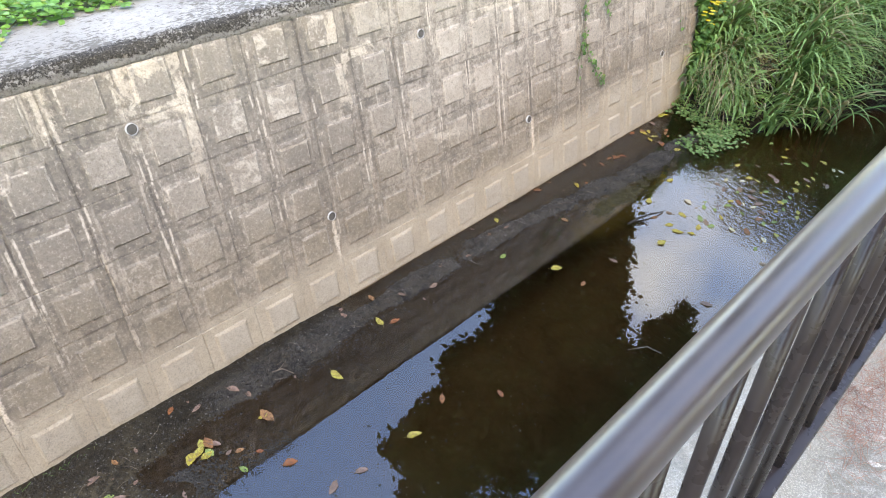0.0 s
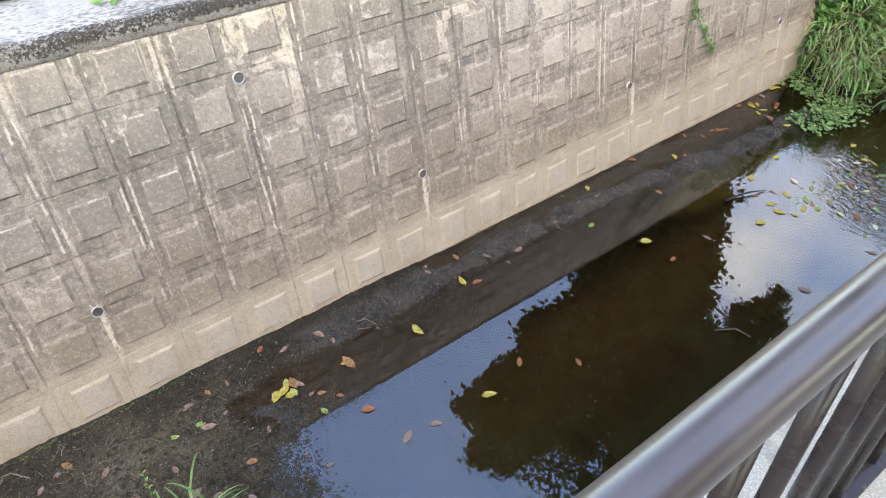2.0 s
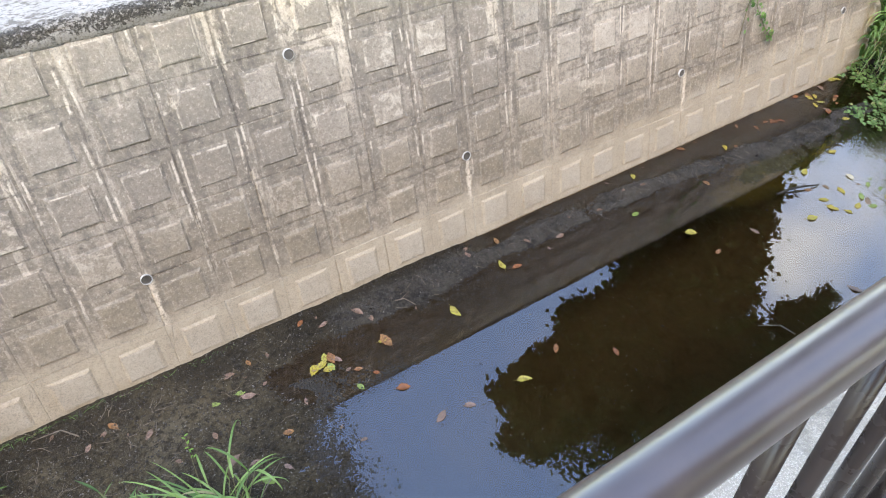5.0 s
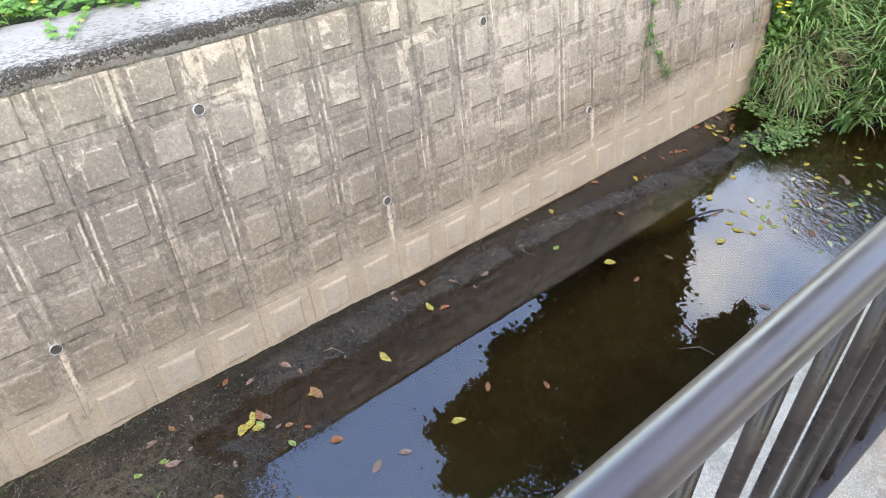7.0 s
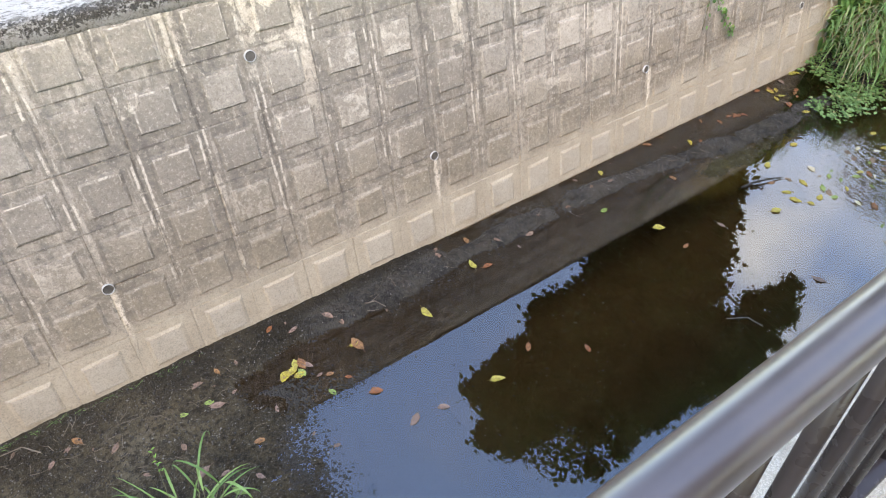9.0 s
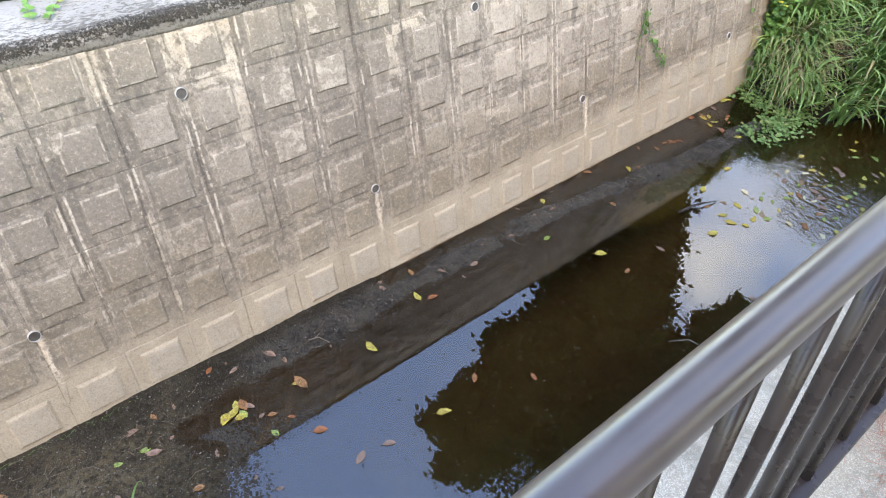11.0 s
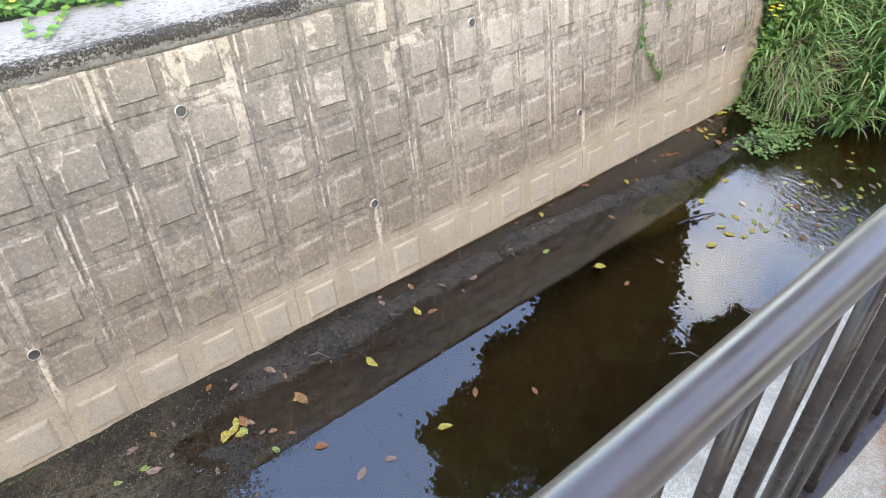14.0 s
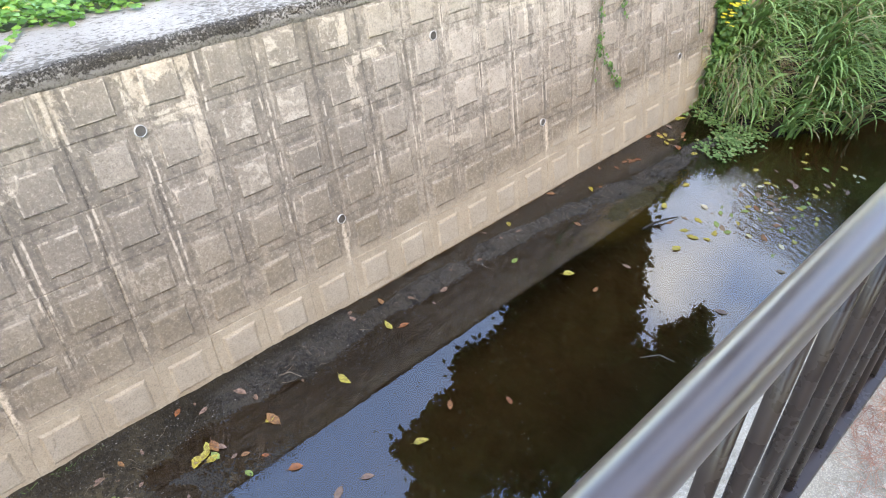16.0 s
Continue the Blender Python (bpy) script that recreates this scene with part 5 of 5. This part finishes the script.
def right_bank():
    """Tall reed grass, creeping cress, weeds and yellow blooms on the far mound."""
    r = random.Random(14)
    gr, dr, cr, br, we, ws, fl, tw = (Soup() for _ in range(8))
    tufts = []
    while len(tufts) < 190:
        x, y = 6.95 + r.random() ** 1.3 * 4.2, r.uniform(-1.75, 0.15)
        z = bed_height(x, y)
        if z < -0.02 or y < -0.35 - 2.2 * (x - 6.75) or (x > 7.75 and y < -1.0 and x < 9.6) or ((x - 7.5) / 0.35) ** 2 + ((y + 0.5) / 0.22) ** 2 < 1:
            continue
        tufts.append((x, y, r.uniform(0.75, 1.2), r.gauss(-2.1, 0.4), r.uniform(0.022, 0.044)))
    for x0, y0, k, h0, w in tufts:
        for i in range(25):
            x, y = x0 + r.gauss(0, 0.06), min(y0 + r.gauss(0, 0.06), 0.20)
            z = max(bed_height(x, y), 0.0)
            size = r.uniform(0.55, 1.05) * k * (0.50 + 0.50 * smooth(6.9, 7.8, x))
            blade(dr if r.random() < 0.05 else gr, (x, y, z), h0 + r.gauss(0, 0.75), size, w * r.uniform(0.6, 1.2), r.uniform(68, 89), r.uniform(70, 150), 8)
    # thin grass hanging down towards the wall foot
    for i in range(300):
        x, y = 7.15 + r.gauss(0, 0.13), -0.24 + r.gauss(0, 0.14)
        blade(dr if r.random() < 0.35 else gr, (x, y, bed_height(x, y) + r.uniform(0.02, 0.25)), r.gauss(-2.3, 0.5), r.uniform(0.4, 0.75), r.uniform(0.006, 0.012), r.uniform(30, 75), r.uniform(100, 150), 8)
    # broken straw lying in the hollow
    for i in range(170):
        x, y = r.gauss(7.5, 0.16), r.gauss(-0.50, 0.09)
        p = Vector((x, y, bed_height(x, y) + r.uniform(0.01, 0.08)))
        a, k = r.uniform(0, 6.28), r.uniform(0.05, 0.16)
        tube(tw, [p, p + Vector((math.cos(a) * k, math.sin(a) * k, r.uniform(-0.02, 0.05)))], [0.0035, 0.002], 4)
    # bushy fine-leaved weeds at the water
    for i in range(260):
        x, y = r.uniform(7.7, 9.7), r.uniform(-2.0, -0.85)
        z = bed_height(x, y)
        if z > 0.0:
            weed_stem(we, ws, (x, y, z), r.uniform(0.22, 0.50), (r.uniform(-0.12, 0.08), r.uniform(-0.18, 0.04)), r, 0.115, 15, 0.14)
    # cress in loose rosettes, creeping out from the bank
    spots = []
    for i in range(105):
        t = r.random()
        if i % 5 < 3:
            x, y, wide = 6.02 + 1.05 * t, -0.78 + 0.74 * t, 0.06 + 0.09 * t
        else:
            x, y, wide = 6.32 + 0.80 * t, -0.78 + 0.20 * t, 0.09
        spots.append((x + r.gauss(0, wide), min(y + r.gauss(0, wide), -0.02), r.uniform(0.0, 0.04)))
    for cx, cy, lift in spots:
        base = max(0.0, bed_height(cx, cy))
        for i in range(r.randint(9, 17)):
            a, k = r.uniform(0, 6.28), r.random() ** 0.6 * 0.075
            x, y = cx + math.cos(a) * k, min(cy + math.sin(a) * k, -0.01)
            size = r.uniform(0.024, 0.046)
            leaf(cr, (x, y, base + lift + 0.04 * r.random()), (math.cos(a), math.sin(a), r.uniform(-0.1, 0.5)), (r.uniform(-0.4, 0.4), r.uniform(-0.6, 0.2), 1), size, size * 0.72, "oval", 0.1, 0.2)
        p = Vector((cx, cy, base))
        tube(ws, [p, p + Vector((r.uniform(-0.05, 0.05), r.uniform(-0.05, 0.05), lift + 0.03))], [0.004, 0.003], 5)
    # broad leaves against the end of the wall
    for i in range(1500):
        z = r.uniform(0.05, 1.7)
        x, y = 6.98 + 0.16 * z + 0.45 * r.random() ** 1.6, 0.25 * z - 0.03 - abs(r.gauss(0, 0.08))
        a = r.uniform(0, 6.28)
        size = r.uniform(0.05, 0.085)
        leaf(br, (x, y, z), (math.cos(a), math.sin(a) - 0.4, r.uniform(-0.5, 0.3)), (r.uniform(-0.6, 0.1), -0.6, 1), size, size * 0.7, "heart", 0.1, 0.25)
    for i in range(24):
        x, y, z = r.gauss(7.16, 0.06), r.uniform(-0.02, 0.12), r.gauss(0.98, 0.13)
        for q in range(6):
            leaf(fl, (x, y, z), (math.cos(q * 1.05), math.sin(q * 1.05), 0.4), (-0.3, -0.4, 1), 0.028, 0.020, "oval")
    for nm, sp, m, lab in (("reed_grass", gr, L_REED, "tall arching broad-bladed green grass on the far bank"), ("dry_reeds", dr, L_DRY, "dry straw-coloured stalks among the tall grass"),
                           ("creeping_cress", cr, L_CRESS, "low round-leaved plants creeping into the water"), ("broad_weeds", br, L_IVY, "broad-leaved weeds against the end of the wall"),
                           ("bushy_weeds", we, L_BUSH, "bushy fine-leaved dark green weeds at the water"), ("bushy_weed_stems", ws, M_STEM, "thin stems of the weeds at the water"),
                           ("broken_straw", tw, M_STRAW, "broken reddish straw lying among the grass"), ("yellow_flowers", fl, L_YELLOW, "bright yellow flowers among the weeds")):
        tagged(part(nm, sp, m), lab, nm.replace("_", " "), kind="stuff")


right_bank()


def wall_vine(path, label, seed, density=60):
    r = random.Random(seed)
    th = root("hanging_vine", on_wall(*path[0], 0.03), label, "vine", "vines on the wall")
    o = th.location.copy()
    st, lv = Soup(), Soup()
    pts = [on_wall(u, v, 0.025) - o for u, v in path]
    tube(st, pts, 0.003, 5)
    for i in range(density):
        t = r.random() * (len(pts) - 1.001)
        k = int(t)
        c = pts[k].lerp(pts[k + 1], t - k)
        a = r.uniform(0, 6.28)
        size = r.uniform(0.022, 0.042)
        leaf(lv, c + Vector((r.uniform(-0.04, 0.04), -0.01, 0)), (math.cos(a), -0.35, math.sin(a)), (r.uniform(-0.3, 0.3), -1, 0.5), size, size * 0.75, "heart", 0.12, 0.2)
    part("stem", st, M_STEM, th)
    part("leaves", lv, L_IVY, th)


wall_vine([(5.15, 1.9), (5.10, 1.4), (5.08, 1.2), (5.13, 0.98), (5.25, 0.8), (5.38, 0.66)], "thin green vine hanging down the block wall", 3, 75)
wall_vine([(5.09, 1.2), (5.0, 1.0), (4.95, 0.80)], "short bare-stemmed vine side shoot on the wall", 4, 16)
wall_vine([(5.25, 1.9), (5.35, 1.45), (5.50, 1.22)], "thin trailing vine on the upper wall", 6, 14)
wall_vine([(6.75, 1.9), (6.72, 1.3), (6.78, 0.8)], "long vine trailing at the end of the wall", 7, 30)


def bank_cover():
    """Low leafy cover behind the coping, creeping over its edge."""
    r = random.Random(31)
    lv, gr, fl, st = Soup(), Soup(), Soup(), Soup()
    k = 0
    while k < 7000:
        x, y = r.uniform(-0.6, 4.0), 0.86 + abs(r.gauss(0, 0.5))
        if y < 0.95 + 0.10 * fbm(x, 0, 2.5, 7):
            continue
        z = max(1.975, bank_z(x, y)) + r.uniform(0.0, 0.10)
        a = r.uniform(0, 6.28)
        size = r.uniform(0.03, 0.06)
        leaf(lv, (x, y, z), (math.cos(a), math.sin(a), r.uniform(-0.2, 0.5)), (r.uniform(-0.4, 0.4), r.uniform(-0.7, 0.2), 1), size, size * 0.6, "oval", 0.12, 0.2)
        k += 1
    for i in range(900):
        x, y = r.uniform(-0.6, 4.0), 0.98 + abs(r.gauss(0, 0.5))
        blade(gr, (x, y, max(1.97, bank_z(x, y))), r.uniform(0, 6.28), r.uniform(0.08, 0.2), 0.007, r.uniform(45, 85), r.uniform(20, 90), 4)
    # runners over the coping
    for pts in ([(0.95, 0.98), (0.85, 0.85), (0.76, 0.72), (0.70, 0.60)], [(1.2, 1.0), (1.3, 0.9), (1.5, 0.86)], [(0.72, 0.95), (0.66, 0.80), (0.64, 0.66)]):
        q = [Vector((x, y, 1.996)) for x, y in pts]
        tube(st, q, 0.003, 5)
        for i in range(16):
            t = r.random() * (len(q) - 1.001)
            c = q[int(t)].lerp(q[int(t) + 1], t - int(t))
            a = r.uniform(0, 6.28)
            leaf(lv, c, (math.cos(a), math.sin(a), 0.25), (0, -0.4, 1), r.uniform(0.028, 0.048), 0.028, "heart", 0.12, 0.2)
    for x, y in ((0.88, 0.99), (0.66, 0.93), (1.02, 1.06)):
        for q in range(6):
            leaf(fl, (x, y, 2.07), (math.cos(q), math.sin(q), 0.5), (0, 0, 1), 0.02, 0.014, "oval")
    tagged(part("ground_cover", lv, L_COVER), "low bright green leafy cover behind the coping", "ground cover", kind="stuff")
    tagged(part("short_grass", gr, L_REED), "short green grass behind the coping", "grass", kind="stuff")
    tagged(part("runners", st, M_STEM), "thin plant runners creeping over the coping", "runners", kind="stuff")
    tagged(part("orange_flowers", fl, L_YELLOW), "tiny orange-yellow flowers by the coping", "flowers", kind="stuff")


bank_cover()


# ---- trees on the far bank, mirrored in the water ----
def tree(at, height, lobes, leaves, size, label, seed):
    r = random.Random(seed)
    th = root("tree", at, label, "tree", "trees beyond the canal")
    o = Vector(at)
    tr, lv = Soup(), Soup()
    top = Vector((r.uniform(-0.3, 0.3), r.uniform(-0.2, 0.4), height * 0.62))
    tube(tr, [(0, 0, -0.2), (0.05, 0.03, height * 0.12), top * 0.5 + Vector((0.1, 0, 0)), top], [0.30, 0.21, 0.17, 0.11], 10)
    for c, rad in lobes:
        c = Vector(c) - o
        start = top * r.uniform(0.5, 1.0)
        tube(tr, [start, start.lerp(c, 0.5) + Vector((0, 0, 0.3)), c], [0.07, 0.04, 0.018], 6)
        twigs = []
        for i in range(16):
            d = Vector((r.gauss(0, 1), r.gauss(0, 1), r.gauss(0, 1))).normalized()
            e = c + Vector((d.x * rad[0], d.y * rad[1], d.z * rad[2])) * r.uniform(0.55, 0.98)
            tube(tr, [c, c.lerp(e, 0.6), e], [0.025, 0.014, 0.005], 4, False)
            twigs.append(e)
        for i in range(leaves):
            e = r.choice(twigs)
            if r.random() < 0.40:
                d = Vector((r.gauss(0, 1), r.gauss(0, 1), r.gauss(0, 1))).normalized()
                q = r.random() ** 0.5
                p = c + Vector((d.x * rad[0], d.y * rad[1], d.z * rad[2])) * q * 0.92
            else:
                p = e + Vector((r.gauss(0, 0.12), r.gauss(0, 0.12), r.gauss(0, 0.10)))
            dd = (r.gauss(0, 1), r.gauss(0, 1), r.gauss(-0.3, 0.6))
            k = size * r.uniform(0.7, 1.3)
            if size < 0.15:
                dd = Vector(dd).normalized() * k
                sd = dd.cross(Vector((r.gauss(0, 0.5), r.gauss(0, 0.5), 1))).normalized() * (k * 0.30)
                m = p + dd * 0.45
                lv.add([p, m - sd, p + dd, m + sd], [(0, 1, 2), (0, 2, 3)])
            else:
                leaf(lv, p, dd, (r.gauss(0, 0.5), r.gauss(0, 0.5), 1), k, k * 0.55, "small", 0.1, 0.1)
    part("trunk", tr, M_BARK, th)
    part("crown", lv, L_TREE, th)


tree((9.2, 2.8, 1.85), 7.5, [((9.7, 2.0, 4.35), (1.0, 0.45, 0.8)), ((8.15, 1.0, 4.45), (0.55, 0.35, 0.6)), ((8.55, 1.0, 5.4), (0.6, 0.4, 0.75)), ((5.7, 2.0, 6.8), (1.2, 0.45, 1.05)), ((7.0, 2.0, 6.0), (1.15, 0.45, 1.0)), ((8.6, 2.1, 5.6), (1.5, 0.6, 1.3)), ((10.2, 2.1, 6.0), (1.2, 0.5, 1.4)),
                           ((6.4, 2.0, 8.4), (1.5, 0.6, 1.5)), ((8.3, 2.0, 7.9), (1.8, 1.3, 1.7)), ((9.9, 2.2, 7.8), (1.6, 0.6, 1.6)), ((8.0, 1.9, 10.4), (1.9, 1.4, 1.6)),
                           ((9.4, 2.0, 10.0), (2.0, 1.4, 1.8)), ((11.6, 2.2, 10.4), (1.7, 1.3, 1.3)), ((11.0, 2.2, 8.4), (1.0, 0.5, 1.0)),
                           ((10.0, 0.9, 8.4), (1.35, 0.5, 1.05)), ((12.0, 1.0, 10.5), (1.7, 0.6, 1.2)), ((8.8, 0.7, 8.4), (1.5, 0.5, 1.1)), ((14.0, 1.3, 10.5), (1.9, 0.6, 1.4))],
     8500, 0.115, "broad-leaved tree with a dense dark green crown", 2)
tree((18.5, 1.4, 1.85), 6, [((18.4, -0.2, 5.2), (1.9, 1.5, 1.5)), ((18.6, -2.0, 5.0), (1.8, 1.5, 1.5)), ((17.6, -3.4, 4.6), (1.6, 1.4, 1.4)), ((19.5, -0.6, 6.8), (1.9, 1.6, 1.4)), ((18.8, -0.6, 8.2), (2.0, 1.6, 1.5)), ((17.6, -2.4, 6.9), (2.0, 1.5, 1.5)),
                            ((18.6, 1.5, 4.8), (1.6, 1.2, 1.2)), ((18.6, 1.65, 6.3), (1.6, 1.0, 1.2)), ((18.6, 1.5, 7.6), (1.6, 1.0, 0.9))],
     4600, 0.22, "low spreading tree at the bend of the canal", 3)


# added trees behind the path, out of view, close the place and shade the wall
tree((-3.5, -9.0, 1.72), 8, [((-3.5, -8.5, 7.0), (3.0, 2.0, 2.4)), ((-6.0, -9.0, 6.0), (2.6, 2.0, 2.2)), ((-1.0, -8.6, 6.0), (2.6, 1.8, 2.2)), ((-3.2, -9.0, 9.6), (2.6, 2.0, 1.8)), ((-4.4, -9.5, 4.2), (3.2, 1.6, 1.6))],
     1900, 0.34, "unseen broad-leaved tree added behind the canal path for shade", 5)
tree((4.5, -9.5, 1.72), 8.5, [((4.5, -9.0, 7.2), (3.0, 2.0, 2.4)), ((2.0, -9.4, 6.2), (2.4, 2.0, 2.2)), ((7.2, -9.2, 6.2), (2.7, 2.0, 2.2)), ((4.8, -9.4, 9.8), (2.6, 2.0, 1.8)), ((4.0, -9.8, 4.2), (3.2, 1.6, 1.6))],
     1900, 0.34, "unseen broad-leaved tree added behind the canal path for shade", 6)
tree((12.5, -9.0, 1.72), 8, [((12.5, -8.6, 6.8), (3.0, 2.0, 2.4)), ((10.0, -9.0, 5.8), (2.5, 2.0, 2.2)), ((15.0, -9.0, 6.0), (2.6, 2.0, 2.2)), ((12.4, -9.2, 4.0), (3.2, 1.6, 1.6))],
     1900, 0.34, "unseen broad-leaved tree added behind the canal path for shade", 7)


# ---- litter on the path ----
def path_litter():
    r = random.Random(44)
    nd = Soup()
    for i in range(600):
        cx, cy = r.choice(((1.90, -2.88), (1.78, -2.94), (2.04, -2.90), (2.15, -2.97)))
        x, y, a = cx + r.gauss(0, 0.10), cy + r.gauss(0, 0.045), r.uniform(0, 6.28)
        blade(nd, (x, y, PATH_Z + r.uniform(0.001, 0.012)), a, r.uniform(0.05, 0.11), 0.0016, r.uniform(-2, 8), r.uniform(-20, 20), 3)
    n = litter_leaf("rust_needle", (0.42, 0.13, 0.07), (0.34, 0.15, 0.09), (0.2, 0.08, 0.05))
    tagged(part("pine_needles", nd, n), "rust-coloured pine needles heaped on the path", "pine needles", kind="stuff")
    kinds = []
    pale = litter_leaf("bleached_leaf", (0.62, 0.56, 0.48), (0.5, 0.42, 0.33), (0.3, 0.24, 0.18))
    for i in range(2):
        me = litter_mesh(70 + i, 1.0, 0.55, "heart")
        me.materials.append(pale)
        kinds.append(me)
    for x, y in ((1.97, -2.90), (1.70, -3.00), (1.80, -2.98), (1.56, -3.05), (1.90, -2.91), (2.1, -2.91)):
        ob = new("dry_leaf", r.choice(kinds))
        k = r.uniform(0.03, 0.055)
        ob.scale = (k, k, k)
        ob.rotation_euler = (0, 0, r.uniform(0, 6.28))
        ob.location = (x, y, PATH_Z + 0.004)
        tagged(ob, "bleached dry leaf on the concrete path", "leaf", "dry leaves on the path")


path_litter()
